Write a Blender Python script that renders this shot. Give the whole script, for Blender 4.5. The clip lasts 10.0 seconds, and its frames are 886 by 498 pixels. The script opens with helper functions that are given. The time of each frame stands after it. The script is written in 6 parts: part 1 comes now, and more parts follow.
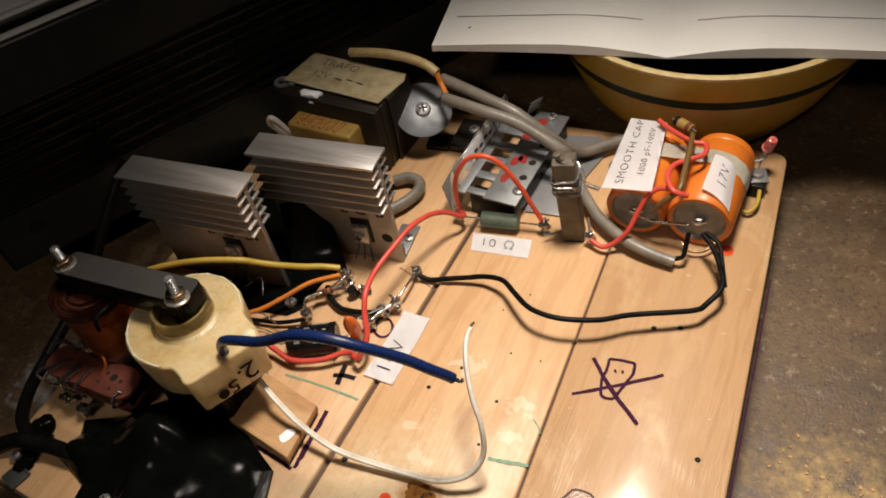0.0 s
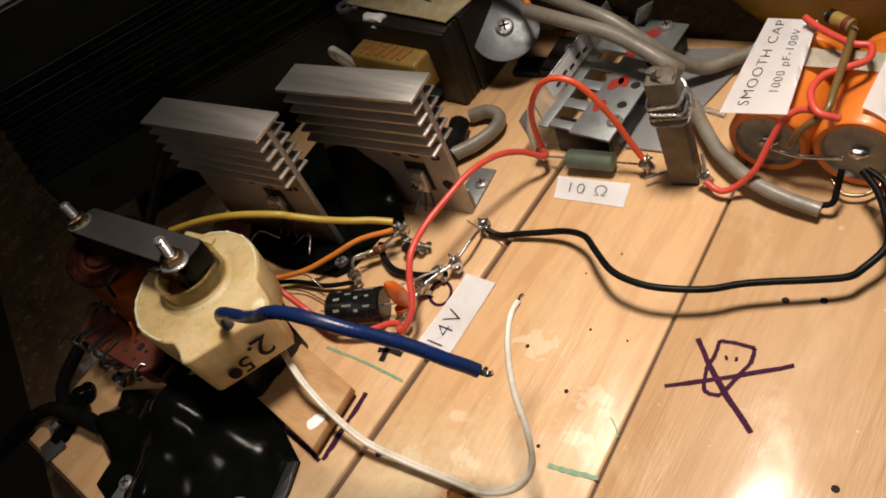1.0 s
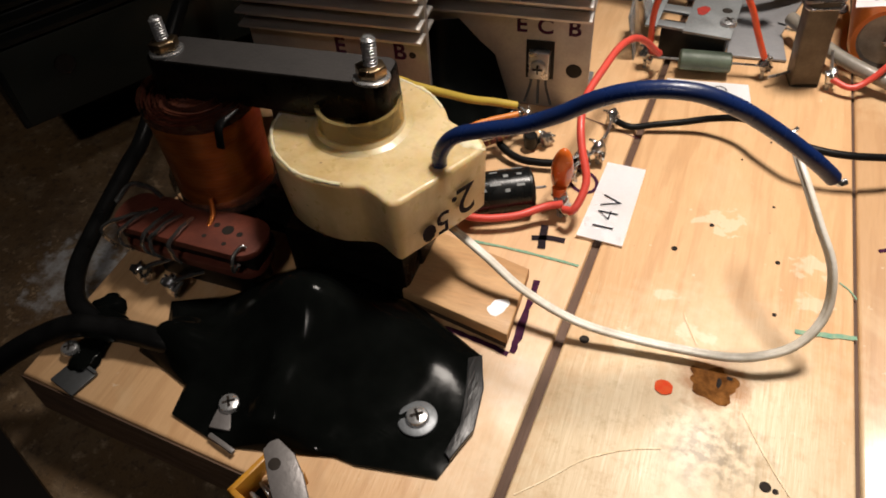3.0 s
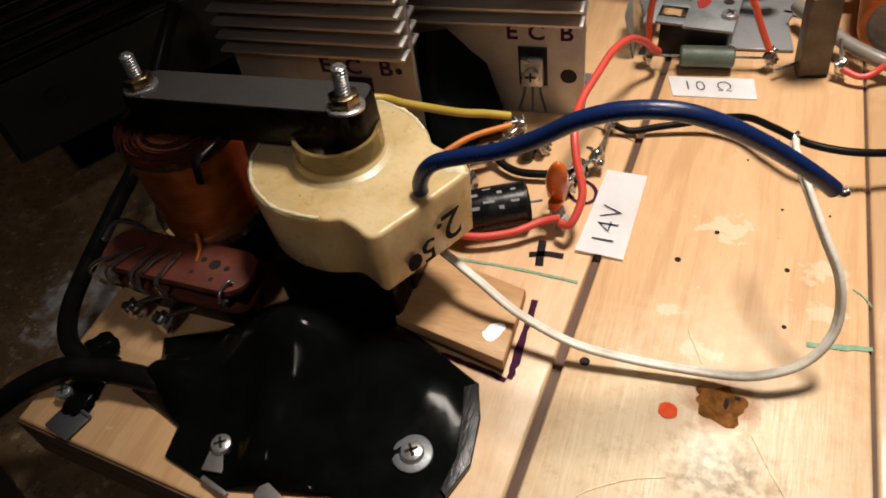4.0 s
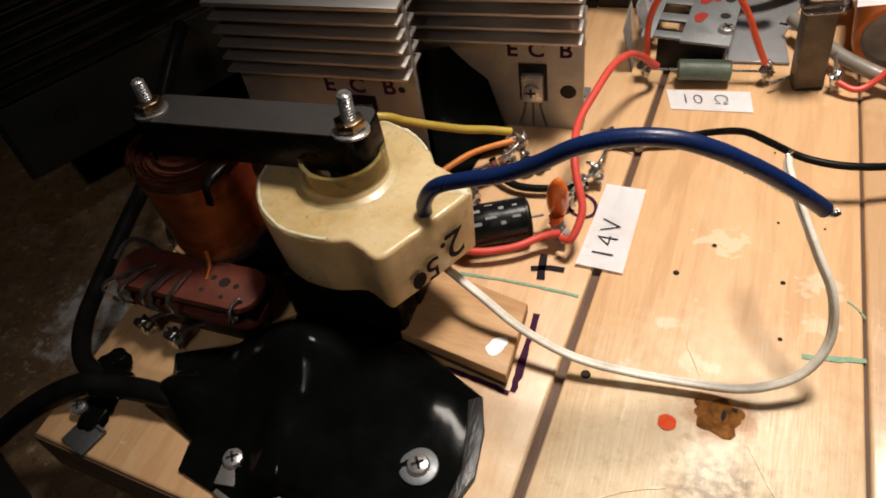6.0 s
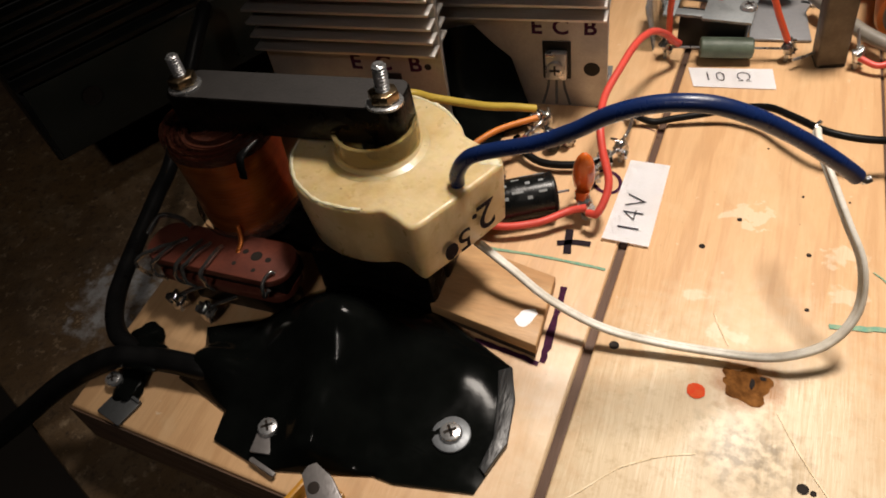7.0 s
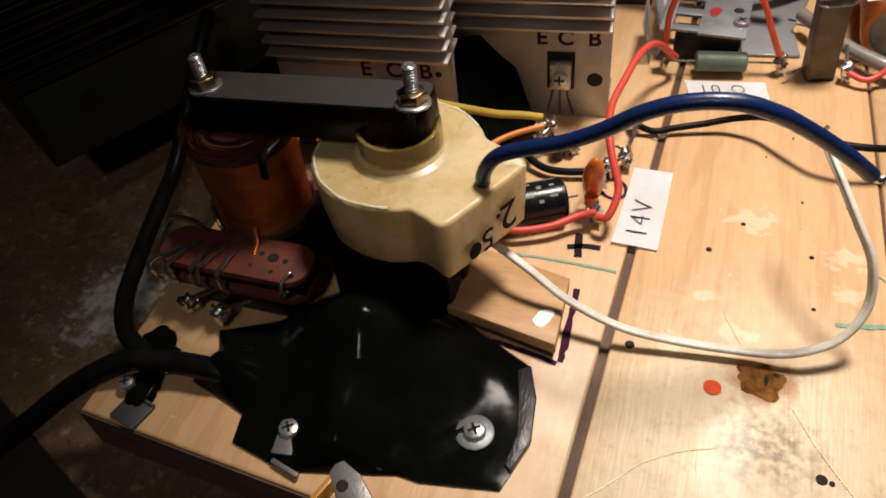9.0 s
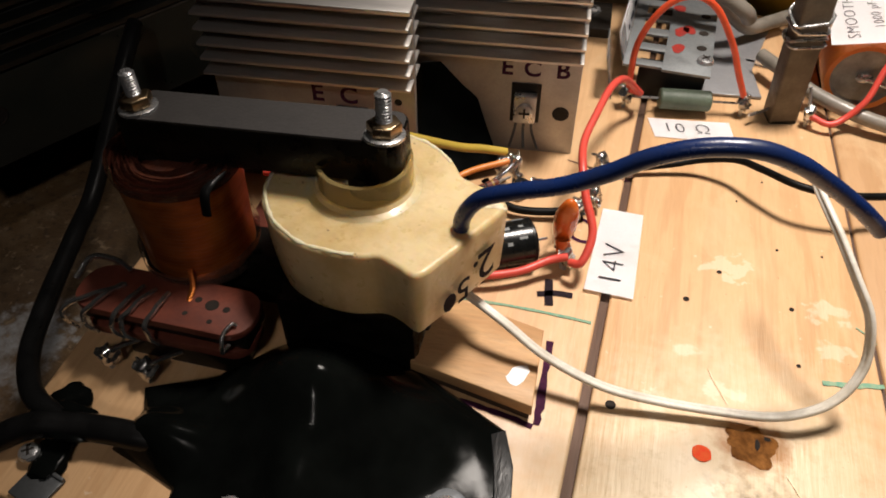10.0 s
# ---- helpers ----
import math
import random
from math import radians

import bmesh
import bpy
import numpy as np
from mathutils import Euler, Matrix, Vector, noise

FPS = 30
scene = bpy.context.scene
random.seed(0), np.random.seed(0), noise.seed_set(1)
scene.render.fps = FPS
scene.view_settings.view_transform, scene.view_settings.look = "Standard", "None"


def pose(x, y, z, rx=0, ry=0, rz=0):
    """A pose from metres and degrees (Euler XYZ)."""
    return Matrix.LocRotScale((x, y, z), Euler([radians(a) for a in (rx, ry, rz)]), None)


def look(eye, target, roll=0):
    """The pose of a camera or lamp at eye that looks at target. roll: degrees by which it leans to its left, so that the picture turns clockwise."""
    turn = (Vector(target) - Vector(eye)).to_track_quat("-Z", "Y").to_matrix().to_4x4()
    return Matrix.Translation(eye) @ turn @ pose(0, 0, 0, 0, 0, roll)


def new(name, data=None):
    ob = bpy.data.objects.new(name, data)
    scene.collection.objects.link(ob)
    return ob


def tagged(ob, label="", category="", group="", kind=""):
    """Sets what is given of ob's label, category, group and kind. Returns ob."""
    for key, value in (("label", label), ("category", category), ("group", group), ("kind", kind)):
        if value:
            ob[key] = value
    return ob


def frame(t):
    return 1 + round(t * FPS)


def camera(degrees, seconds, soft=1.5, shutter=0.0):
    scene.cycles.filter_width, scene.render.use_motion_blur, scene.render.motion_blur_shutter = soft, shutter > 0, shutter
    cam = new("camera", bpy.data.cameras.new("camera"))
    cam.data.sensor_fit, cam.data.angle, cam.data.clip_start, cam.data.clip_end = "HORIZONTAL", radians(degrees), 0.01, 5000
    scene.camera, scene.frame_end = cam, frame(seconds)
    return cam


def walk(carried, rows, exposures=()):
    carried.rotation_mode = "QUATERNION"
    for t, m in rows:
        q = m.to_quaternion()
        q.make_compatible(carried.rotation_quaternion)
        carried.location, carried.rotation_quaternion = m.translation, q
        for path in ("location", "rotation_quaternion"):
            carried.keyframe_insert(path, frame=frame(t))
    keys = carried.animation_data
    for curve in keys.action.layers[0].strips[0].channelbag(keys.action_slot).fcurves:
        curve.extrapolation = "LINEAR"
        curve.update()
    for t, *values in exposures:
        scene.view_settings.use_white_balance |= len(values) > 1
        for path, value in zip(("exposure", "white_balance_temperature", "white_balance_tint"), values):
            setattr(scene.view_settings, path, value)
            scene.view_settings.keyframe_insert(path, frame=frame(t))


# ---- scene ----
cam = camera(60.0, 10.0, soft=1.8)
PATH = [
    (0, (0.12577, -0.02809, 0.24961), (0.08731, 0.02815, 0.17641), -11.99),
    (0.1, (0.11677, -0.01864, 0.24266), (0.07520, 0.03476, 0.16904), -12.61),
    (0.3, (0.12227, 0.01221, 0.21923), (0.07327, 0.05710, 0.14451), -19.86),
    (0.4, (0.12963, 0.02869, 0.20995), (0.07671, 0.07005, 0.13586), -24.85),
    (0.5, (0.13759, 0.04069, 0.20279), (0.08107, 0.08102, 0.13083), -27.35),
    (0.7, (0.14060, 0.04394, 0.20419), (0.08274, 0.08342, 0.13282), -28.56),
    (0.8, (0.14011, 0.03611, 0.20036), (0.08212, 0.07458, 0.12854), -29.03),
    (1, (0.13323, 0.02294, 0.20029), (0.07741, 0.06293, 0.12759), -27.22),
    (1.2, (0.11550, -0.00395, 0.20478), (0.06409, 0.04173, 0.13218), -22.01),
    (1.3, (0.10504, -0.02353, 0.19910), (0.05598, 0.02464, 0.12650), -20.00),
    (1.5, (0.07616, -0.04938, 0.19080), (0.03376, 0.00581, 0.11895), -12.80),
    (1.7, (0.04126, -0.06601, 0.17943), (0.00644, -0.00281, 0.11019), -5.86),
    (2, (0.02098, -0.06400, 0.17240), (-0.00969, 0.00033, 0.10225), -4.60),
    (2.5, (0.01666, -0.05725, 0.16685), (-0.01196, 0.00669, 0.09550), -3.90),
    (2.7, (0.01853, -0.05792, 0.16195), (-0.00982, 0.00525, 0.08980), -3.90),
    (3.8, (0.02604, -0.05627, 0.15575), (-0.00568, 0.00380, 0.08240), -8.70),
    (4, (0.02702, -0.04447, 0.15875), (-0.00499, 0.01532, 0.08525), -9.80),
    (4.5, (0.02446, -0.04115, 0.16005), (-0.00719, 0.01850, 0.08630), -9.30),
    (5, (0.02618, -0.04247, 0.16070), (-0.00556, 0.01683, 0.08670), -10.30),
    (5.2, (0.02731, -0.04474, 0.16072), (-0.00510, 0.01498, 0.08735), -10.58),
    (6.3, (0.02797, -0.04420, 0.16640), (-0.00435, 0.01514, 0.09268), -10.62),
    (6.5, (0.02857, -0.04468, 0.16320), (-0.00354, 0.01407, 0.08890), -11.10),
    (7, (0.02376, -0.05141, 0.16460), (-0.00914, 0.00719, 0.09050), -11.30),
    (7.5, (0.02039, -0.06020, 0.16660), (-0.01237, -0.00123, 0.09275), -10.50),
    (8, (0.03225, -0.05334, 0.16640), (-0.00128, 0.00455, 0.09205), -12.60),
    (8.5, (0.03367, -0.04864, 0.16650), (-0.00006, 0.00920, 0.09225), -13.80),
    (9, (0.01154, -0.06191, 0.16405), (-0.01710, 0.00064, 0.09145), -7.80),
    (9.5, (0.00230, -0.05988, 0.16350), (-0.01989, 0.00733, 0.09285), -2.30),
    (10, (-0.00655, -0.04834, 0.15385), (-0.02515, 0.01952, 0.08285), -0.20),
]
walk(cam, [(t, look(eye, target, roll)) for t, eye, target, roll in PATH], [(0.0, -0.1, 6350, 10), (1.0, -0.15, 6400, 10), (1.5, -0.28, 6550, 10), (2.0, -0.22, 6500, 10), (2.5, 0.12, 6050, 10), (4.0, 0.02, 6150, 10), (7.5, 0.0, 6150, 10), (8.5, 0.05, 6100, 10), (9.0, 0.03, 6100, 10), (9.5, 0.2, 6050, 10), (10.0, 0.18, 6050, 10)])

# ---- world and light ----
world = bpy.data.worlds.new("world")
scene.world = world
world.use_nodes = True
world.node_tree.nodes["Background"].inputs[0].default_value = (1.0, 0.85, 0.68, 1)
world.node_tree.nodes["Background"].inputs[1].default_value = 0.004


def lamp(name, kind, eye, target, power, colour, size, cone=None, blend=0.5):
    data = bpy.data.lights.new(name, kind)
    data.energy, data.color = power, colour
    if kind == "SPOT":
        data.spot_size, data.spot_blend, data.shadow_soft_size = radians(cone), blend, size
    else:
        data.shape, data.size = "DISK", size
    ob = new(name, data)
    ob.matrix_world = look(eye, target)
    return ob


lamp("desk_lamp_light", "SPOT", (0.068, 0.192, 0.48), (0.098, 0.088, 0.0), 16.8, (1.0, 0.865, 0.725), 0.048, 63, 1.0)
# unseen fill lamp, added low in front to brighten upright faces
lamp("front_fill_light", "AREA", (0.16, -0.80, 0.98), (-0.03, 0.1, 0), 1.95, (1.0, 0.87, 0.75), 0.08)


# ---- materials ----
def nodes_of(name):
    m = bpy.data.materials.new(name)
    m.use_nodes = True
    t = m.node_tree
    return m, t, t.nodes["Principled BSDF"]


def noise_node(t, vec, scale, detail=4.0, rough=0.55, distort=0.0):
    n = t.nodes.new("ShaderNodeTexNoise")
    n.inputs["Scale"].default_value, n.inputs["Detail"].default_value = scale, detail
    n.inputs["Roughness"].default_value, n.inputs["Distortion"].default_value = rough, distort
    t.links.new(vec, n.inputs["Vector"])
    return n.outputs["Fac"]


def ramp(t, fac, lo, hi, a=0.0, b=1.0):
    n = t.nodes.new("ShaderNodeMapRange")
    n.clamp = True
    t.links.new(fac, n.inputs[0])
    for i, v in zip((1, 2, 3, 4), (lo, hi, a, b)):
        n.inputs[i].default_value = v
    return n.outputs[0]


def mix(t, fac, a, b, mode="MIX"):
    n = t.nodes.new("ShaderNodeMix")
    n.data_type, n.blend_type = "RGBA", mode
    for sock, v in ((n.inputs[0], fac), (n.inputs[6], a), (n.inputs[7], b)):
        if isinstance(v, (int, float)):
            sock.default_value = v
        elif isinstance(v, tuple):
            sock.default_value = (*v, 1) if len(v) == 3 else v
        else:
            t.links.new(v, sock)
    return n.outputs[2]


def calc(t, op, a, b=0.0):
    n = t.nodes.new("ShaderNodeMath")
    n.operation = op
    for sock, v in zip(n.inputs, (a, b)):
        if isinstance(v, (int, float)):
            sock.default_value = v
        else:
            t.links.new(v, sock)
    return n.outputs[0]


def coords(t, stretch=(1, 1, 1), world_space=True):
    src = t.nodes.new("ShaderNodeNewGeometry").outputs["Position"] if world_space else t.nodes.new("ShaderNodeTexCoord").outputs["Object"]
    n = t.nodes.new("ShaderNodeMapping")
    n.inputs["Scale"].default_value = stretch
    t.links.new(src, n.inputs[0])
    return n.outputs[0]


def bumped(t, bsdf, height, strength, distance=0.0005):
    b = t.nodes.new("ShaderNodeBump")
    b.inputs["Strength"].default_value, b.inputs["Distance"].default_value = strength, distance
    t.links.new(height, b.inputs["Height"])
    t.links.new(b.outputs[0], bsdf.inputs["Normal"])


def surface(name, base, other=None, rough=0.5, metal=0.0, coarse=90.0, fine=900.0, grain=0.25, bump=0.15, stretch=(1, 1, 1), coat=0.0, swing=0.12, world_space=True, sss=0.0, spec=0.5):
    """Two colours mixed by a coarse stain, a fine grain over both, uneven gloss and slight relief."""
    m, t, b = nodes_of(name)
    other = other or tuple(c * 0.72 for c in base)
    v = coords(t, stretch, world_space)
    big, small = noise_node(t, v, coarse), noise_node(t, v, fine, 3.0)
    col = mix(t, ramp(t, big, 0.38, 0.68), base, other)
    col = mix(t, calc(t, "MULTIPLY", ramp(t, small, 0.35, 0.75), grain), col, tuple(c * 0.45 for c in base))
    t.links.new(col, b.inputs["Base Color"])
    t.links.new(ramp(t, big, 0.3, 0.7, max(rough - swing, 0.03), min(rough + swing, 1)), b.inputs["Roughness"])
    b.inputs["Metallic"].default_value = metal
    b.inputs["Specular IOR Level"].default_value = spec
    b.inputs["Coat Weight"].default_value = coat
    if sss:
        b.inputs["Subsurface Weight"].default_value = sss
        b.inputs["Subsurface Radius"].default_value = (0.004, 0.0025, 0.001)
        b.inputs["Subsurface Scale"].default_value = 1.0
    if bump:
        bumped(t, b, small, bump)
    return m


def board_xy(t):
    """The place on the board and a shared uneven field, for patches."""
    pos = t.nodes.new("ShaderNodeNewGeometry").outputs["Position"]
    sep = t.nodes.new("ShaderNodeSeparateXYZ")
    t.links.new(pos, sep.inputs[0])
    return sep.outputs[0], sep.outputs[1], calc(t, "SUBTRACT", noise_node(t, pos, 240.0, 4.0), 0.5)


def spot_mask(t, place, x, y, r, soft, stretch=1.0, wobble=0.4):
    """1 inside an uneven patch round (x, y) on the board, 0 outside."""
    dx = calc(t, "SUBTRACT", place[0], x)
    dy = calc(t, "MULTIPLY", calc(t, "SUBTRACT", place[1], y), stretch)
    d = calc(t, "SQRT", calc(t, "ADD", calc(t, "MULTIPLY", dx, dx), calc(t, "MULTIPLY", dy, dy)))
    d = calc(t, "ADD", d, calc(t, "MULTIPLY", place[2], r * wobble * 4))
    return ramp(t, d, r, r + soft, 1.0, 0.0)


def pine(name, tone_scale=1.0, gloss=0.05):
    """Varnished pine planks: grain along y, knots, scorch, glue smears, pin holes."""
    m, t, b = nodes_of(name)
    rnd = t.nodes.new("ShaderNodeObjectInfo").outputs["Random"]
    v = coords(t, (1, 0.09, 1))
    off = t.nodes.new("ShaderNodeVectorMath")
    off.operation = "ADD"
    comb = t.nodes.new("ShaderNodeCombineXYZ")
    t.links.new(calc(t, "MULTIPLY", rnd, 3.0), comb.inputs[0])
    t.links.new(v, off.inputs[0])
    t.links.new(comb.outputs[0], off.inputs[1])
    vec = off.outputs[0]
    rings = t.nodes.new("ShaderNodeTexWave")
    rings.wave_type, rings.bands_direction = "BANDS", "X"
    for k, val in (("Scale", 27.0), ("Distortion", 7.0), ("Detail", 2.5), ("Detail Scale", 9.0)):
        rings.inputs[k].default_value = val
    t.links.new(vec, rings.inputs["Vector"])
    fibre = noise_node(t, vec, 1300.0, 3.0)
    tone = noise_node(t, vec, 34.0, 3.0)
    col = mix(t, ramp(t, rings.outputs["Fac"], 0.45, 1.0, 0.0, 0.55), (0.60, 0.365, 0.180), (0.46, 0.250, 0.108))
    col = mix(t, ramp(t, tone, 0.3, 0.7, 0.0, 0.55), col, (0.63, 0.410, 0.222))
    col = mix(t, ramp(t, fibre, 0.45, 0.8, 0.0, 0.20), col, (0.40, 0.225, 0.095))
    if tone_scale < 1:
        col = mix(t, 1.0, col, (tone_scale, tone_scale * 0.97, tone_scale * 0.93), "MULTIPLY")
    place = board_xy(t)
    # bleached, sanded area towards the front
    pale = spot_mask(t, place, 0.036, 0.024, 0.029, 0.030, 0.9, 0.30)
    col = mix(t, calc(t, "MULTIPLY", pale, 0.92), col, (0.64, 0.515, 0.335))
    for x, y, r in ((0.031, 0.112, 0.0050), (0.014, 0.0625, 0.0040), (0.0555, 0.1030, 0.0040), (0.0300, 0.0700, 0.0026), (0.0210, 0.0800, 0.0016), (0.0560, 0.0890, 0.0030)):
        col = mix(t, calc(t, "MULTIPLY", spot_mask(t, place, x, y, r, 0.0014, 1.4, 1.2), 0.34), col, (0.78, 0.70, 0.55))
    # blotches of old varnish and rubbed-in glue
    blotch = noise_node(t, coords(t, (1, 0.55, 1)), 46.0, 5.0, 0.62, 0.6)
    col = mix(t, ramp(t, blotch, 0.54, 0.68, 0.0, 0.34), col, (0.68, 0.52, 0.32))
    col = mix(t, ramp(t, blotch, 0.44, 0.32, 0.0, 0.30), col, (0.46, 0.27, 0.12))
    glue = ramp(t, noise_node(t, coords(t), 210.0, 4.0, 0.7), 0.665, 0.70)
    col = mix(t, calc(t, "MULTIPLY", glue, 0.32), col, (0.80, 0.73, 0.58))
    # toasted halo round the burnt knot
    col = mix(t, calc(t, "MULTIPLY", spot_mask(t, place, 0.0364, 0.0568, 0.0056, 0.0042, 1.1, 0.5), 0.9), col, (0.36, 0.155, 0.032))
    # oily grey smudge
    smudge = spot_mask(t, place, 0.0385, 0.0385, 0.0050, 0.0110, 1.2, 0.9)
    col = mix(t, calc(t, "MULTIPLY", calc(t, "MULTIPLY", smudge, ramp(t, noise_node(t, coords(t), 420.0, 4.0), 0.36, 0.60)), 0.85), col, (0.17, 0.115, 0.045))
    # dirt pressed into the sanded zone
    dirt = calc(t, "MULTIPLY", pale, ramp(t, noise_node(t, coords(t), 190.0, 5.0, 0.7), 0.52, 0.70))
    col = mix(t, calc(t, "MULTIPLY", dirt, 0.5), col, (0.38, 0.25, 0.11))
    specks = ramp(t, noise_node(t, coords(t), 900.0, 2.0), 0.72, 0.78)
    col = mix(t, calc(t, "MULTIPLY", specks, 0.5), col, (0.20, 0.10, 0.035))
    t.links.new(col, b.inputs["Base Color"])
    t.links.new(ramp(t, blotch, 0.3, 0.7, 0.62, 0.36), b.inputs["Roughness"])
    b.inputs["Coat Weight"].default_value = gloss
    b.inputs["Coat Roughness"].default_value = 0.16
    h = calc(t, "ADD", calc(t, "MULTIPLY", rings.outputs["Fac"], 0.4), fibre)
    h = calc(t, "ADD", h, calc(t, "MULTIPLY", noise_node(t, coords(t), 70.0, 2.0), 1.6))
    bumped(t, b, h, 0.22, 0.0006)
    return m


def table_top():
    """Worn brown workbench with pale paint splashes and sawdust."""
    m, t, b = nodes_of("stained_bench_wood")
    v = coords(t)
    a, c, f = noise_node(t, v, 17.0, 6.0, 0.6), noise_node(t, v, 95.0, 6.0, 0.65), noise_node(t, v, 850.0, 3.0)
    col = mix(t, ramp(t, a, 0.35, 0.65), (0.135, 0.080, 0.034), (0.068, 0.043, 0.023))
    col = mix(t, ramp(t, c, 0.5, 0.75, 0.0, 0.7), col, (0.19, 0.135, 0.078))
    col = mix(t, ramp(t, noise_node(t, v, 420.0, 5.0, 0.7), 0.52, 0.66, 0.0, 0.75), col, (0.035, 0.022, 0.015))
    place = board_xy(t)
    col = mix(t, calc(t, "MULTIPLY", spot_mask(t, place, 0.168, 0.112, 0.012, 0.026, 1.0, 0.9), ramp(t, c, 0.40, 0.60)), col, (0.44, 0.30, 0.12))
    col = mix(t, calc(t, "MULTIPLY", spot_mask(t, place, -0.165, 0.052, 0.010, 0.006, 0.8, 0.9), ramp(t, c, 0.38, 0.60)), col, (0.30, 0.30, 0.30))
    col = mix(t, ramp(t, noise_node(t, v, 240.0, 5.0, 0.7), 0.58, 0.70, 0.0, 0.7), col, (0.34, 0.25, 0.155))
    t.links.new(col, b.inputs["Base Color"])
    t.links.new(ramp(t, c, 0.3, 0.7, 0.45, 0.7), b.inputs["Roughness"])
    bumped(t, b, calc(t, "ADD", c, f), 0.35, 0.0008)
    return m


def copper_winding():
    m, t, b = nodes_of("enamelled_copper_winding")
    w = t.nodes.new("ShaderNodeTexWave")
    w.bands_direction = "Z"
    w.inputs["Scale"].default_value, w.inputs["Distortion"].default_value, w.inputs["Detail Scale"].default_value = 700.0, 0.8, 0.5
    t.links.new(coords(t), w.inputs["Vector"])
    stain = noise_node(t, coords(t, (1, 1, 2.5)), 110.0)
    t.links.new(mix(t, ramp(t, stain, 0.4, 0.65), (0.80, 0.270, 0.060), (0.56, 0.160, 0.034)), b.inputs["Base Color"])
    b.inputs["Metallic"].default_value, b.inputs["Roughness"].default_value = 0.85, 0.30
    b.inputs["Coat Weight"].default_value, b.inputs["Coat Roughness"].default_value = 0.35, 0.15
    bumped(t, b, w.outputs["Fac"], 0.5, 0.0003)
    return m


def cream_resin():
    """Cast yellow resin with brown dirt specks and a grimy haze."""
    m, t, b = nodes_of("cream_potting_resin")
    v = coords(t)
    big, mid, fine = noise_node(t, v, 62.0, 5.0, 0.6), noise_node(t, v, 260.0, 4.0), noise_node(t, v, 620.0, 2.0)
    runs = noise_node(t, coords(t, (1, 1, 0.25)), 130.0, 4.0, 0.6)
    col = mix(t, ramp(t, big, 0.35, 0.68), (0.66, 0.53, 0.31), (0.53, 0.385, 0.175))
    col = mix(t, ramp(t, runs, 0.50, 0.72, 0.0, 0.55), col, (0.40, 0.26, 0.095))
    col = mix(t, ramp(t, mid, 0.56, 0.74, 0.0, 0.30), col, (0.40, 0.29, 0.14))
    col = mix(t, ramp(t, fine, 0.72, 0.76, 0.0, 0.85), col, (0.10, 0.06, 0.025))
    t.links.new(col, b.inputs["Base Color"])
    t.links.new(ramp(t, mid, 0.35, 0.65, 0.26, 0.46), b.inputs["Roughness"])
    b.inputs["Subsurface Weight"].default_value = 0.5
    b.inputs["Subsurface Radius"].default_value = (0.004, 0.0025, 0.001)
    b.inputs["Subsurface Scale"].default_value = 1.0
    b.inputs["Coat Weight"].default_value = 0.2
    bumped(t, b, calc(t, "ADD", calc(t, "MULTIPLY", big, 2.0), mid), 0.35, 0.0006)
    return m


def glassy(name, colour, rough=0.1, alpha=0.3):
    m, t, b = nodes_of(name)
    b.inputs["Base Color"].default_value = (*colour, 1)
    b.inputs["Transmission Weight"].default_value = 1.0 - alpha
    b.inputs["IOR"].default_value = 1.25
    t.links.new(ramp(t, noise_node(t, coords(t), 300.0), 0.3, 0.7, rough * 0.5, rough * 1.6), b.inputs["Roughness"])
    return m


def pvc(name, c, rough=0.38):
    return surface(name, c, tuple(x * 0.82 for x in c), rough, coarse=160, fine=1500, grain=0.18, bump=0.12, swing=0.08)


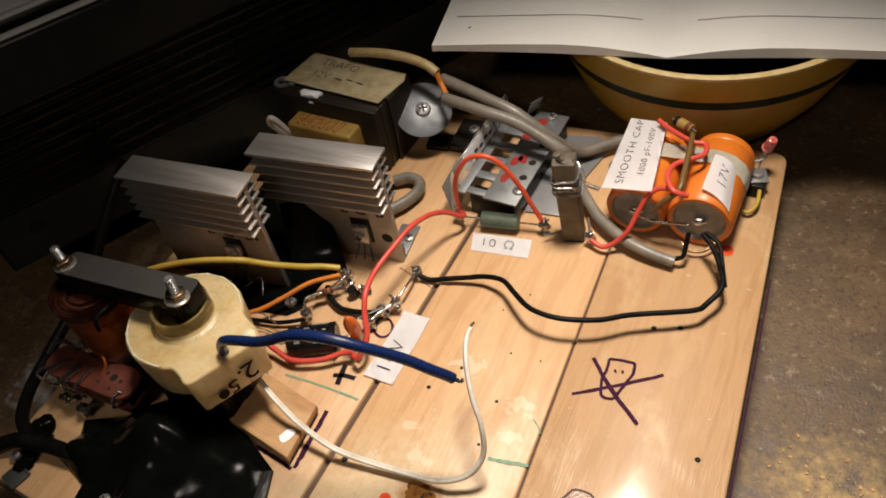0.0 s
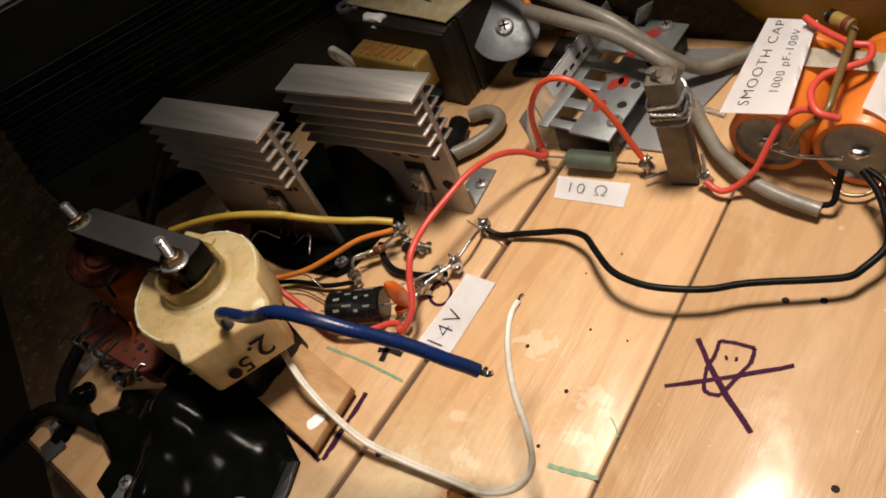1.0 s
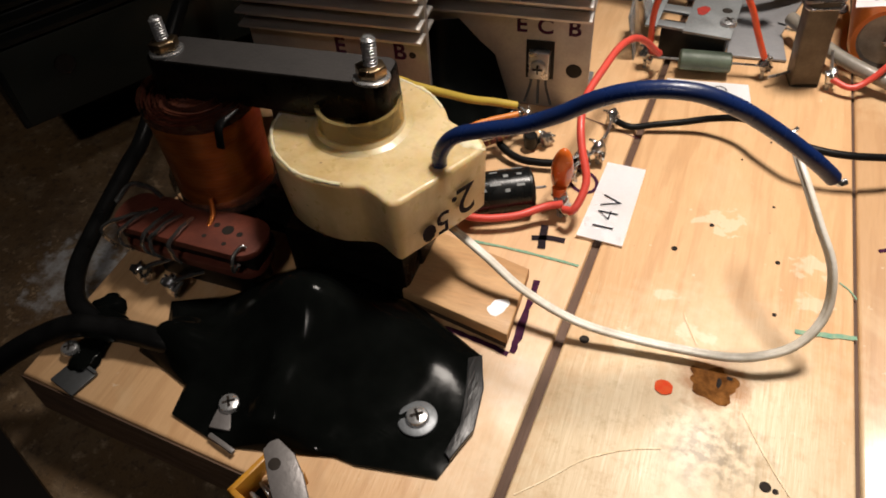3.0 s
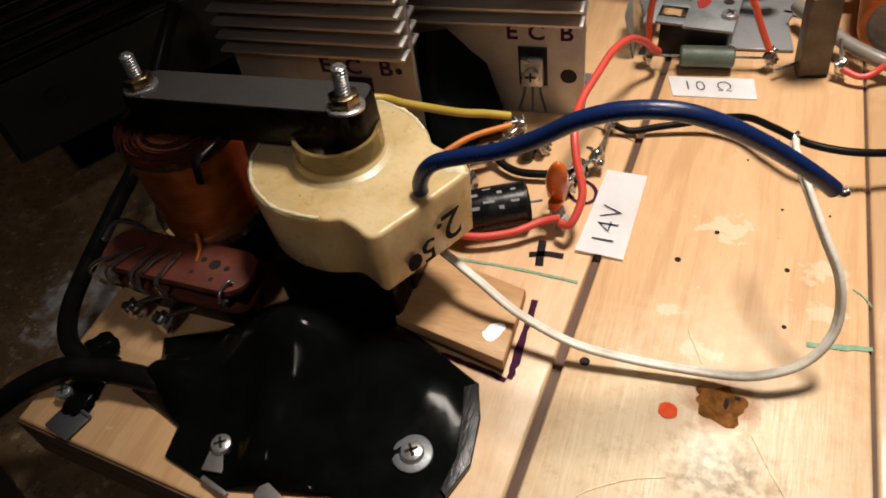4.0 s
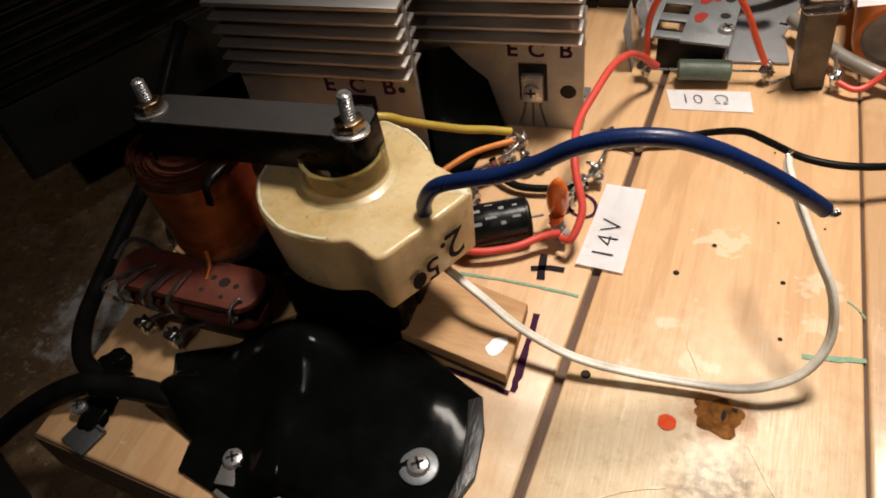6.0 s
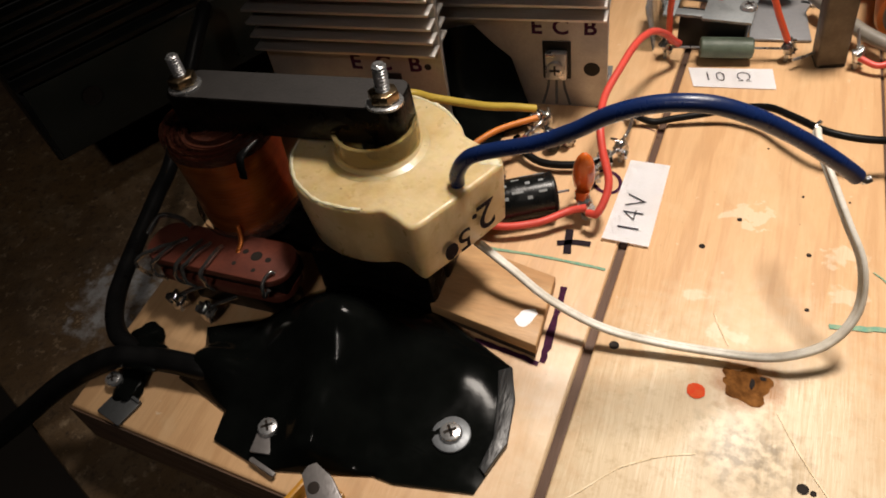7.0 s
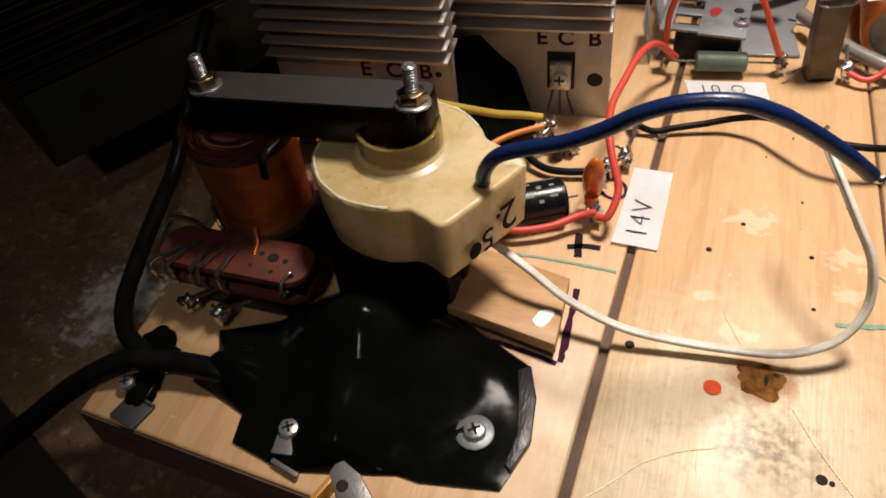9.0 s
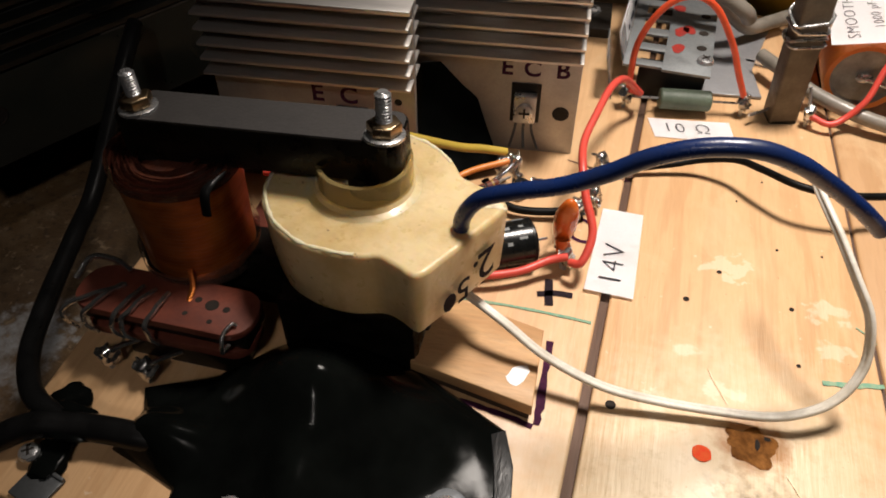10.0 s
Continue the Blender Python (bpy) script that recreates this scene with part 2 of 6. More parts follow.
M = dict(
    pine=pine("sanded_pine"), pine_dark=pine("varnished_pine", 0.78, 0.30), table=table_top(), copper=copper_winding(),
    filler=surface("dark_wood_filler", (0.10, 0.050, 0.027), (0.055, 0.028, 0.016), 0.7, stretch=(1, 0.1, 1), fine=1400, grain=0.5, bump=0.4),
    raw=surface("raw_plywood", (0.54, 0.325, 0.150), (0.43, 0.235, 0.10), 0.6, stretch=(0.2, 1, 1), coarse=140, fine=1200, grain=0.35, bump=0.3),
    # plywood kept extra dark so the shade of the front edge is in its colour
    dark_ply=surface("shade_dark_plywood", (0.10, 0.055, 0.030), (0.045, 0.026, 0.015), 0.7, stretch=(0.15, 0.15, 1), coarse=300, fine=1300, grain=0.4, bump=0.4),
    amp=surface("black_anodised_case", (0.0035, 0.0042, 0.0035), (0.005, 0.006, 0.005), 0.38, 0.0, spec=0.60, coarse=40, fine=700, grain=0.2, bump=0.06),
    amp_panel=surface("green_black_painted_panel", (0.017, 0.020, 0.0165), (0.021, 0.024, 0.0195), 0.38, 0.0, spec=0.45, coarse=40, fine=700, grain=0.2, bump=0.06),
    lid=surface("pale_grey_lid", (0.78, 0.73, 0.73), (0.70, 0.65, 0.65), 0.5, coarse=30, fine=500, grain=0.1, bump=0.05),
    rail=surface("bright_trim", (0.88, 0.86, 0.80), (0.82, 0.80, 0.74), 0.35, 0.0, grain=0.05, bump=0.05),
    alu=surface("raw_aluminium", (0.72, 0.69, 0.66), (0.58, 0.55, 0.52), 0.40, 0.9, coarse=120, fine=1400, grain=0.25, bump=0.10, stretch=(0.08, 1, 1)),
    plate=surface("dull_aluminium_plate", (0.42, 0.405, 0.39), (0.33, 0.315, 0.30), 0.46, 0.8, coarse=60, fine=1100, grain=0.2, bump=0.10),
    cream=cream_resin(),
    cream_rough=surface("rough_cream_resin_edge", (0.80, 0.72, 0.50), (0.70, 0.58, 0.34), 0.55, coarse=260, fine=900, grain=0.15, bump=0.5, sss=0.3),
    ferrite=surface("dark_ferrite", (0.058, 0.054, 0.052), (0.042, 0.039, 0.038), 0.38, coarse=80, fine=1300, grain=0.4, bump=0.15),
    ferrite_side=surface("black_ferrite", (0.004, 0.0035, 0.003), (0.007, 0.006, 0.005), 0.3, spec=0.12, coarse=180, fine=600, grain=0.3, bump=0.25),
    tube=glassy("amber_plastic_tube", (0.62, 0.47, 0.20), 0.09, 0.22),
    film=glassy("clear_plastic_film", (0.80, 0.66, 0.58), 0.06, 0.03),
    lap=surface("red_brown_film_end", (0.10, 0.032, 0.018), (0.05, 0.018, 0.012), 0.25, coarse=260, fine=1300, grain=0.3, bump=0.4, stretch=(1, 1, 4), coat=0.4),
    clear=glassy("clear_plastic_sheet", (0.93, 0.93, 0.93), 0.06, 0.12),
    bakelite=surface("red_brown_bakelite", (0.155, 0.042, 0.025), (0.10, 0.027, 0.017), 0.5, spec=0.3, coarse=130, fine=900, grain=0.3, bump=0.15),
    tape=surface("black_vinyl_tape", (0.0024, 0.0028, 0.0025), (0.0036, 0.0042, 0.0038), 0.14, coarse=130, fine=420, grain=0.1, bump=0.05, coat=0.0, spec=0.045, swing=0.05),
    tape_edge=surface("scuffed_tape_edge", (0.030, 0.031, 0.032), (0.008, 0.008, 0.0085), 0.38, coarse=420, fine=1500, grain=0.3, bump=0.5, stretch=(1, 0.2, 1)),
    paper=surface("white_paper", (0.92, 0.92, 0.94), (0.88, 0.88, 0.90), 0.75, coarse=55, fine=1200, grain=0.05, bump=0.08),
    page=surface("notebook_page", (0.70, 0.69, 0.66), (0.64, 0.63, 0.60), 0.75, coarse=25, fine=900, grain=0.05, bump=0.08),
    masking=surface("old_paper_tape", (0.48, 0.41, 0.25), (0.33, 0.26, 0.14), 0.6, coarse=160, fine=700, grain=0.25, bump=0.4),
    white_tape=surface("off_white_tape", (0.70, 0.68, 0.58), (0.62, 0.59, 0.48), 0.5, coarse=120, fine=700, grain=0.15, bump=0.3),
    red=pvc("red_insulation", (0.66, 0.075, 0.052)), red_orange=pvc("orange_red_insulation", (0.70, 0.085, 0.028)),
    blue=surface("dark_blue_insulation", (0.0075, 0.020, 0.090), (0.006, 0.015, 0.062), 0.32, coarse=140, fine=1500, grain=0.2, bump=0.12),
    white_wire=surface("dirty_white_insulation", (0.72, 0.68, 0.60), (0.56, 0.51, 0.42), 0.42, coarse=170, fine=900, grain=0.25, bump=0.15),
    black_wire=surface("black_insulation", (0.005, 0.005, 0.005), (0.008, 0.008, 0.008), 0.36, spec=0.09, coarse=160, fine=1300, grain=0.1, bump=0.1),
    yellow=pvc("mustard_insulation", (0.52, 0.37, 0.055)), orange=pvc("orange_insulation", (0.70, 0.22, 0.03)),
    grey_cable=surface("grey_cable_sheath", (0.235, 0.210, 0.175), (0.15, 0.135, 0.11), 0.4, coarse=120, fine=900, grain=0.2, bump=0.2),
    brown_wire=pvc("olive_brown_insulation", (0.16, 0.095, 0.03)),
    sleeve=surface("yellowed_sleeve", (0.52, 0.40, 0.20), (0.42, 0.30, 0.13), 0.35, coarse=200, fine=700, grain=0.2, bump=0.2),
    steel=surface("zinc_steel", (0.66, 0.66, 0.66), (0.50, 0.50, 0.51), 0.30, 0.82, coarse=260, fine=1500, grain=0.3, bump=0.15),
    zinc=surface("dull_zinc_sheet", (0.32, 0.335, 0.34), (0.24, 0.255, 0.265), 0.5, 0.7, coarse=110, fine=1000, grain=0.25, bump=0.12),
    dull_washer=surface("dull_grey_washer", (0.21, 0.225, 0.24), (0.16, 0.17, 0.18), 0.45, 0.5, coarse=200, fine=1200, grain=0.3, bump=0.12),
    dark_zinc=surface("dark_grey_steel", (0.11, 0.115, 0.12), (0.075, 0.078, 0.08), 0.45, 0.5, coarse=160, fine=1000, grain=0.3, bump=0.12),
    grey_plate=surface("grey_painted_metal", (0.30, 0.30, 0.31), (0.24, 0.24, 0.25), 0.4, 0.3, coarse=90, fine=900, grain=0.15, bump=0.06),
    brass=surface("tarnished_brass_nut", (0.46, 0.34, 0.20), (0.34, 0.24, 0.14), 0.3, 1.0, coarse=300, fine=1500, grain=0.3, bump=0.2),
    solder=surface("solder_blobs", (0.74, 0.73, 0.71), (0.46, 0.45, 0.44), 0.15, 0.95, coarse=500, fine=1500, grain=0.3, bump=0.3),
    can=surface("orange_capacitor_sleeve", (0.68, 0.19, 0.022), (0.60, 0.145, 0.015), 0.38, coarse=60, fine=900, grain=0.1, bump=0.08, coat=0.15),
    can_end=surface("grey_capacitor_end", (0.34, 0.33, 0.30), (0.25, 0.235, 0.21), 0.5, 0.3, coarse=200, fine=900, grain=0.3, bump=0.2),
    elko=surface("black_electrolytic_sleeve", (0.006, 0.0065, 0.0065), None, 0.26, spec=0.35, coarse=120, fine=900, grain=0.1, bump=0.04, coat=0.15),
    elko_print=surface("grey_print", (0.22, 0.23, 0.23), None, 0.6, bump=0),
    tant=surface("orange_dipped_capacitor", (0.66, 0.14, 0.018), (0.58, 0.11, 0.012), 0.25, coarse=180, fine=700, grain=0.1, bump=0.12, coat=0.4),
    res=surface("green_cement_resistor", (0.105, 0.135, 0.095), (0.075, 0.10, 0.070), 0.5, coarse=200, fine=900, grain=0.3, bump=0.3),
    ceramic=surface("brown_cement_block", (0.125, 0.100, 0.070), (0.080, 0.062, 0.042), 0.55, coarse=160, fine=1000, grain=0.3, bump=0.3),
    black_plastic=surface("black_plastic", (0.006, 0.0055, 0.005), None, 0.4, spec=0.25, coarse=130, fine=900, grain=0.2, bump=0.1),
    bowl=surface("mustard_glazed_ceramic", (0.42, 0.26, 0.030), (0.34, 0.20, 0.020), 0.42, coarse=30, fine=300, grain=0.1, bump=0.05, coat=0.08, spec=0.3),
    bowl_in=surface("dark_bowl_inside", (0.055, 0.045, 0.03), None, 0.3, coarse=30, bump=0.05),
    bowl_rim=surface("worn_pale_rim", (0.62, 0.50, 0.26), (0.50, 0.36, 0.14), 0.4, coarse=160, fine=500, grain=0.3, bump=0.2),
    band=surface("dark_green_glaze", (0.010, 0.022, 0.013), None, 0.5, coarse=60, bump=0.03, spec=0.1),
    iron=surface("varnished_core_iron", (0.030, 0.024, 0.018), (0.019, 0.015, 0.011), 0.45, 0.4, stretch=(1, 6, 1), coarse=90, fine=500, grain=0.4, bump=0.25),
    bobbin=surface("yellowed_nylon_bobbin", (0.33, 0.215, 0.055), (0.25, 0.155, 0.034), 0.4, coarse=110, fine=700, grain=0.15, bump=0.1, sss=0.1),
    copper_strip=surface("bare_copper_tags", (0.74, 0.36, 0.12), None, 0.32, 0.6, coarse=200, bump=0.1),
    teal=surface("teal_tape", (0.02, 0.10, 0.11), None, 0.4, bump=0.05),
    purple=surface("purple_marker", (0.035, 0.008, 0.026), (0.065, 0.016, 0.045), 0.8, spec=0.1, coarse=500, fine=2000, grain=0.2, bump=0),
    ink=surface("black_marker", (0.014, 0.009, 0.012), (0.026, 0.017, 0.022), 0.8, spec=0.1, coarse=500, fine=2000, grain=0.2, bump=0),
    pen=surface("thin_pen_ink", (0.025, 0.025, 0.035), None, 0.8, spec=0.1, bump=0),
    grey_line=surface("grey_ruling", (0.22, 0.22, 0.23), None, 0.8, spec=0.1, bump=0),
    green_pen=surface("teal_felt_pen", (0.12, 0.30, 0.20), (0.30, 0.38, 0.23), 0.6, coarse=700, fine=2200, grain=0.3, bump=0),
    red_pen=surface("orange_red_felt_pen", (0.66, 0.055, 0.015), (0.64, 0.11, 0.03), 0.7, spec=0.1, coarse=700, grain=0.1, bump=0),
    red_paint=surface("dark_red_paint", (0.34, 0.030, 0.022), (0.24, 0.03, 0.024), 0.45, coarse=500, bump=0),
    hole=surface("hole_dark", (0.015, 0.009, 0.005), None, 0.9, bump=0),
    amber=surface("amber_plastic_frame", (0.52, 0.25, 0.025), (0.42, 0.19, 0.018), 0.35, coarse=160, fine=800, grain=0.15, bump=0.1, sss=0.1),
    led=surface("red_led_lens", (0.55, 0.04, 0.03), (0.70, 0.30, 0.25), 0.15, coarse=900, fine=1500, grain=0.1, bump=0.05, coat=0.6),
    scratch=surface("pale_scratched_wood", (0.72, 0.60, 0.40), (0.62, 0.47, 0.27), 0.6, coarse=400, fine=1200, grain=0.1, bump=0.1),
    lever_metal=surface("dull_grey_lever", (0.20, 0.185, 0.18), (0.14, 0.13, 0.125), 0.42, 0.35, coarse=180, fine=900, grain=0.25, bump=0.15),
    scorch=surface("scorched_knot", (0.26, 0.105, 0.022), (0.075, 0.026, 0.006), 0.7, spec=0.08, coarse=330, fine=1100, grain=0.6, bump=0.5),
    knot=surface("brown_knot", (0.30, 0.16, 0.085), (0.22, 0.105, 0.05), 0.35, coarse=190, fine=900, grain=0.3, bump=0.2),
    wall=surface("dim_plaster", (0.13, 0.11, 0.09), None, 0.9, coarse=2, fine=60, grain=0.1, bump=0.1),
)


# ---- building helpers ----
def thing(name, label, category, at=(0, 0, 0), group="", kind="", turn=0.0):
    e = new(name)
    e.empty_display_size = 0.005
    e.matrix_world = pose(*at, 0, 0, turn)
    return tagged(e, label, category, group, kind)


def finish(name, bm, material, smooth=40):
    me = bpy.data.meshes.new(name)
    bmesh.ops.recalc_face_normals(bm, faces=bm.faces)
    bm.to_mesh(me)
    bm.free()
    me.materials.append(M[material] if isinstance(material, str) else material)
    me.shade_smooth()
    me.set_sharp_from_angle(angle=radians(smooth))
    return me


def part(name, bm, material, parent=None, label="", smooth=40):
    ob = new(name, finish(name, bm, material, smooth))
    if parent:
        ob.parent = parent
    if label:
        ob["label"] = label
    return ob


def merge(bm, other):
    me = bpy.data.meshes.new("tmp")
    other.to_mesh(me)
    other.free()
    bm.from_mesh(me)
    bpy.data.meshes.remove(me)
    return bm


def moved(bm, m):
    bmesh.ops.transform(bm, matrix=m, verts=bm.verts)
    return bm


def block(sx, sy, sz, at=(0, 0, 0), bevel=0.0004, turn=0.0, segs=2):
    """A box centred on at in x and y, standing on at's z."""
    bm = bmesh.new()
    bmesh.ops.create_cube(bm, size=1)
    bmesh.ops.scale(bm, vec=(sx, sy, sz), verts=bm.verts)
    if bevel:
        bmesh.ops.bevel(bm, geom=bm.edges[:], offset=bevel, segments=segs, affect="EDGES", profile=0.5)
    return moved(bm, pose(at[0], at[1], at[2] + sz / 2, 0, 0, turn))


def prism(outline, z0, z1, bevel=0.0, segs=2):
    bm = bmesh.new()
    f = bm.faces.new([bm.verts.new((x, y, z0)) for x, y in outline])
    up = bmesh.ops.extrude_face_region(bm, geom=[f])["geom"]
    top = [v for v in up if isinstance(v, bmesh.types.BMVert)]
    bmesh.ops.translate(bm, vec=(0, 0, z1 - z0), verts=top)
    bmesh.ops.recalc_face_normals(bm, faces=bm.faces)
    if bevel:
        rim = [e for e in bm.edges if abs(e.verts[0].co.z - e.verts[1].co.z) < 1e-7 and len(e.link_faces) == 2]
        bmesh.ops.bevel(bm, geom=rim, offset=bevel, segments=segs, affect="EDGES", profile=0.5)
    return bm


def rounded(sx, sy, r, n=6):
    """Outline of a rounded rectangle."""
    pts = []
    for cx, cy, a0 in ((1, 1, 0), (-1, 1, 90), (-1, -1, 180), (1, -1, 270)):
        for k in range(n + 1):
            a = radians(a0 + 90 * k / n)
            pts.append((cx * (sx / 2 - r) + r * math.cos(a), cy * (sy / 2 - r) + r * math.sin(a)))
    return pts


def lathe(profile, n=40, closed=False):
    """Turns (radius, z) pairs about z."""
    bm = bmesh.new()
    rows = []
    for r, z in profile:
        if r < 1e-6:
            rows.append([bm.verts.new((0, 0, z))])
        else:
            rows.append([bm.verts.new((r * math.cos(2 * math.pi * k / n), r * math.sin(2 * math.pi * k / n), z)) for k in range(n)])
    for a, b in zip(rows, rows[1:] + (rows[:1] if closed else [])):
        for k in range(n):
            q = [a[k % len(a)], a[(k + 1) % len(a)], b[(k + 1) % len(b)], b[k % len(b)]]
            q = list(dict.fromkeys(q))
            if len(q) > 2:
                bm.faces.new(q)
    return bm


def spline(points, steps=8):
    p = [Vector(q) for q in points]
    p = [p[0] * 2 - p[1]] + p + [p[-1] * 2 - p[-2]]
    out = []
    for a, b, c, d in zip(p, p[1:], p[2:], p[3:]):
        for k in range(steps):
            s = k / steps
            out.append(0.5 * (2 * b + (c - a) * s + (2 * a - 5 * b + 4 * c - d) * s * s + (3 * b - a - 3 * c + d) * s ** 3))
    return out + [p[-2]]


def sweep(points, radius, n=10, steps=8, flat=1.0, wobble=0.0, straight=False, twin=0.0):
    """A tube along a smooth line through the points; radius may be a function of 0..1."""
    line = [Vector(q) for q in points] if straight else spline(points, steps)
    bm = bmesh.new()
    rings = []
    side = None
    for i, p in enumerate(line):
        way = (line[min(i + 1, len(line) - 1)] - line[max(i - 1, 0)]).normalized()
        if side is None:
            side = way.cross(Vector((0, 0, 1)))
            if side.length < 1e-4:
                side = Vector((1, 0, 0))
        side = (side - way * side.dot(way)).normalized()
        up = side.cross(way)
        r = radius(i / (len(line) - 1)) if callable(radius) else radius
        w = Vector((noise.noise(p * 300), noise.noise(p * 300 + Vector((9, 0, 0))), 0)) * wobble
        rings.append([bm.verts.new(p + w + (side * math.cos(2 * math.pi * k / n) + up * math.sin(2 * math.pi * k / n) * flat) * r * (1 - twin * math.sin(2 * math.pi * k / n) ** 6)) for k in range(n)])
    for a, b in zip(rings, rings[1:]):
        for k in range(n):
            bm.faces.new((a[k], a[(k + 1) % n], b[(k + 1) % n], b[k]))
    bm.faces.new(rings[0])
    bm.faces.new(rings[-1][::-1])
    return bm


def blob(r, at, stretch=(1, 1, 1), rough=0.25, sub=2):
    bm = bmesh.new()
    bmesh.ops.create_icosphere(bm, subdivisions=sub, radius=r)
    for v in bm.verts:
        v.co *= 1 + rough * noise.noise(v.co * (1.3 / r) + Vector(at) * 400)
        v.co = Vector((v.co.x * stretch[0], v.co.y * stretch[1], v.co.z * stretch[2]))
    return moved(bm, pose(*at))


def ribbon(points, width, z=0.00025, steps=5, ragged=0.12, smooth_line=True):
    """A flat pen stroke on the board."""
    line = spline([(*p[:2], z) for p in points], steps) if smooth_line else [Vector((*p[:2], z)) for p in points]
    bm = bmesh.new()
    rows = []
    for i, p in enumerate(line):
        way = (line[min(i + 1, len(line) - 1)] - line[max(i - 1, 0)]).normalized()
        s = Vector((-way.y, way.x, 0)) * width / 2
        k = 1 + ragged * noise.noise(p * 1500)
        q = 1 + ragged * noise.noise(p * 1500 + Vector((5, 5, 5)))
        rows.append((bm.verts.new(p + s * k), bm.verts.new(p - s * q)))
    for a, b in zip(rows, rows[1:]):
        bm.faces.new((a[0], a[1], b[1], b[0]))
    return bm


def letters(name, text, size, m, material, parent, bold=0.0, spread=1.0):
    cu = bpy.data.curves.new(name, "FONT")
    cu.body, cu.size, cu.align_x, cu.align_y, cu.offset = text, size, "CENTER", "CENTER", bold if bold else -size * 0.022
    cu.extrude, cu.space_character = 0.00003, spread
    tmp = bpy.data.objects.new("tmp", cu)
    me = bpy.data.meshes.new_from_object(tmp)
    bpy.data.objects.remove(tmp)
    me.transform(m)
    me.materials.clear()
    me.materials.append(M[material])
    ob = new(name, me)
    ob.parent = parent
    return ob


def wire(name, points, r, material, label, tip=None, tip2=None, group="", category="wire", flat=1.0, n=10, twin=0.0):
    ob = part(name, sweep(points, r, n, flat=flat, twin=twin), material, smooth=60)
    tagged(ob, label, category, group)
    if tip:
        part("bare_end", sweep(tip, r * 0.45, 6), "solder", ob, "tinned bare wire end")
    if tip2:
        part("bare_end", sweep(tip2, r * 0.45, 6), "solder", ob, "tinned bare wire end")
    return ob


def screw(name, at, r, label, washer=0.0, tilt=(0, 0), group="screws in the board", length=0.0, parent=None):
    """A cross-head screw with a domed, slotted head."""
    s = new(name) if parent else thing(name, label, "screw", at, group)
    if parent:
        s.parent = parent
        s.location = at
        s["label"] = label
    s.rotation_euler = (radians(tilt[0]), radians(tilt[1]), radians(37))
    h = r * 0.55
    z = 0.0008 if washer else 0.0
    head = lathe([(0, z), (r, z), (r, z + h * 0.25), (r * 0.86, z + h * 0.75), (r * 0.5, z + h), (0, z + h * 1.02)], 24)
    part("head", head, "steel", s)
    cross = merge(block(r * 1.1, r * 0.24, h * 0.3, (0, 0, z + h * 0.78), 0), block(r * 0.24, r * 1.1, h * 0.3, (0, 0, z + h * 0.78), 0))
    part("cross_slot", cross, "hole", s)
    if washer:
        part("washer", lathe([(r * 0.6, 0), (washer, 0), (washer, 0.0006), (washer - 0.0003, 0.0008), (r * 0.6, 0.0008)], 32), "dull_washer", s, "flat grey washer")
    if length:
        thread = [(r * 0.42 + (0.00035 if k % 2 else 0), -length * k / 24) for k in range(25)]
        part("thread", lathe([(0, 0)] + thread + [(0, -length)], 12), "steel", s)
    return s


def terminal(at, label="soldered brass pin in the board", height=0.006, lean=(0.0, 0.0)):
    """A nail-like solder pin with a lumpy joint."""
    x, y, z = at
    p = thing("solder_pin", label, "solder pin", (x, y, 0), "solder pins on the board")
    part("pin", sweep([(0, 0, -0.002), (lean[0] * 0.5, lean[1] * 0.5, height * 0.6), (*lean, height + 0.001)], 0.0007, 8), "steel", p)
    k = math.sin(x * 9000 + y * 5000)
    b = blob(0.0020, (lean[0], lean[1], height * 0.82), (1, 1.1, 1.5), 0.8)
    merge(b, blob(0.0012, (lean[0] + 0.0014, lean[1] - 0.0010 * k, height * 0.5), (1.2, 1, 1.4), 0.8))
    merge(b, sweep([(lean[0], lean[1], height * 0.8), (lean[0] - 0.0016 * k, lean[1] + 0.0008, height + 0.0004), (lean[0] - 0.0034 * k, lean[1] + 0.0016, height + 0.0002)], lambda s: 0.0009 - 0.0005 * s, 7))
    merge(b, sweep([(lean[0], lean[1], height * 0.5), (lean[0] + 0.0012, lean[1] + 0.0016 * k, height * 0.75), (lean[0] + 0.0004, lean[1] + 0.0022 * k, height + 0.0016)], lambda s: 0.0008 - 0.0005 * s, 7))
    part("solder", b, "solder", p, "shiny lumpy solder joint", 60)
    return p


# ---- room and bench ----
TABLE = -0.028
room = thing("room", "dim plastered workshop walls", "room", kind="structure")
room_bm = bmesh.new()
bmesh.ops.create_cube(room_bm, size=1)
bmesh.ops.scale(room_bm, vec=(4.0, 3.6, 2.5), verts=room_bm.verts)
walls = part("wall_shell", moved(room_bm, pose(0, -0.4, 0.47)), "wall", room)
bench = part("workbench_top", prism([(-0.90, 0.304), (-0.118, -0.0152), (1.10, -0.513), (1.10, 0.775), (-0.90, 0.775)], TABLE - 0.03, TABLE, 0.002), "table")
tagged(bench, "worn brown wooden workbench top with paint stains", "table", kind="structure")

# ---- the board ----
board = thing("baseboard_panel", "varnished pine board of three planks, marked with felt pen", "wooden board")


def plank(outline, wood="pine"):
    bm = prism(outline, -0.016, 0.0, 0.0008)
    return part("plank", bm, wood, board)


def back_y(x):
    return 0.2575 + 0.073 * x


def front_y(x):
    return -0.0052 - 0.062 * x


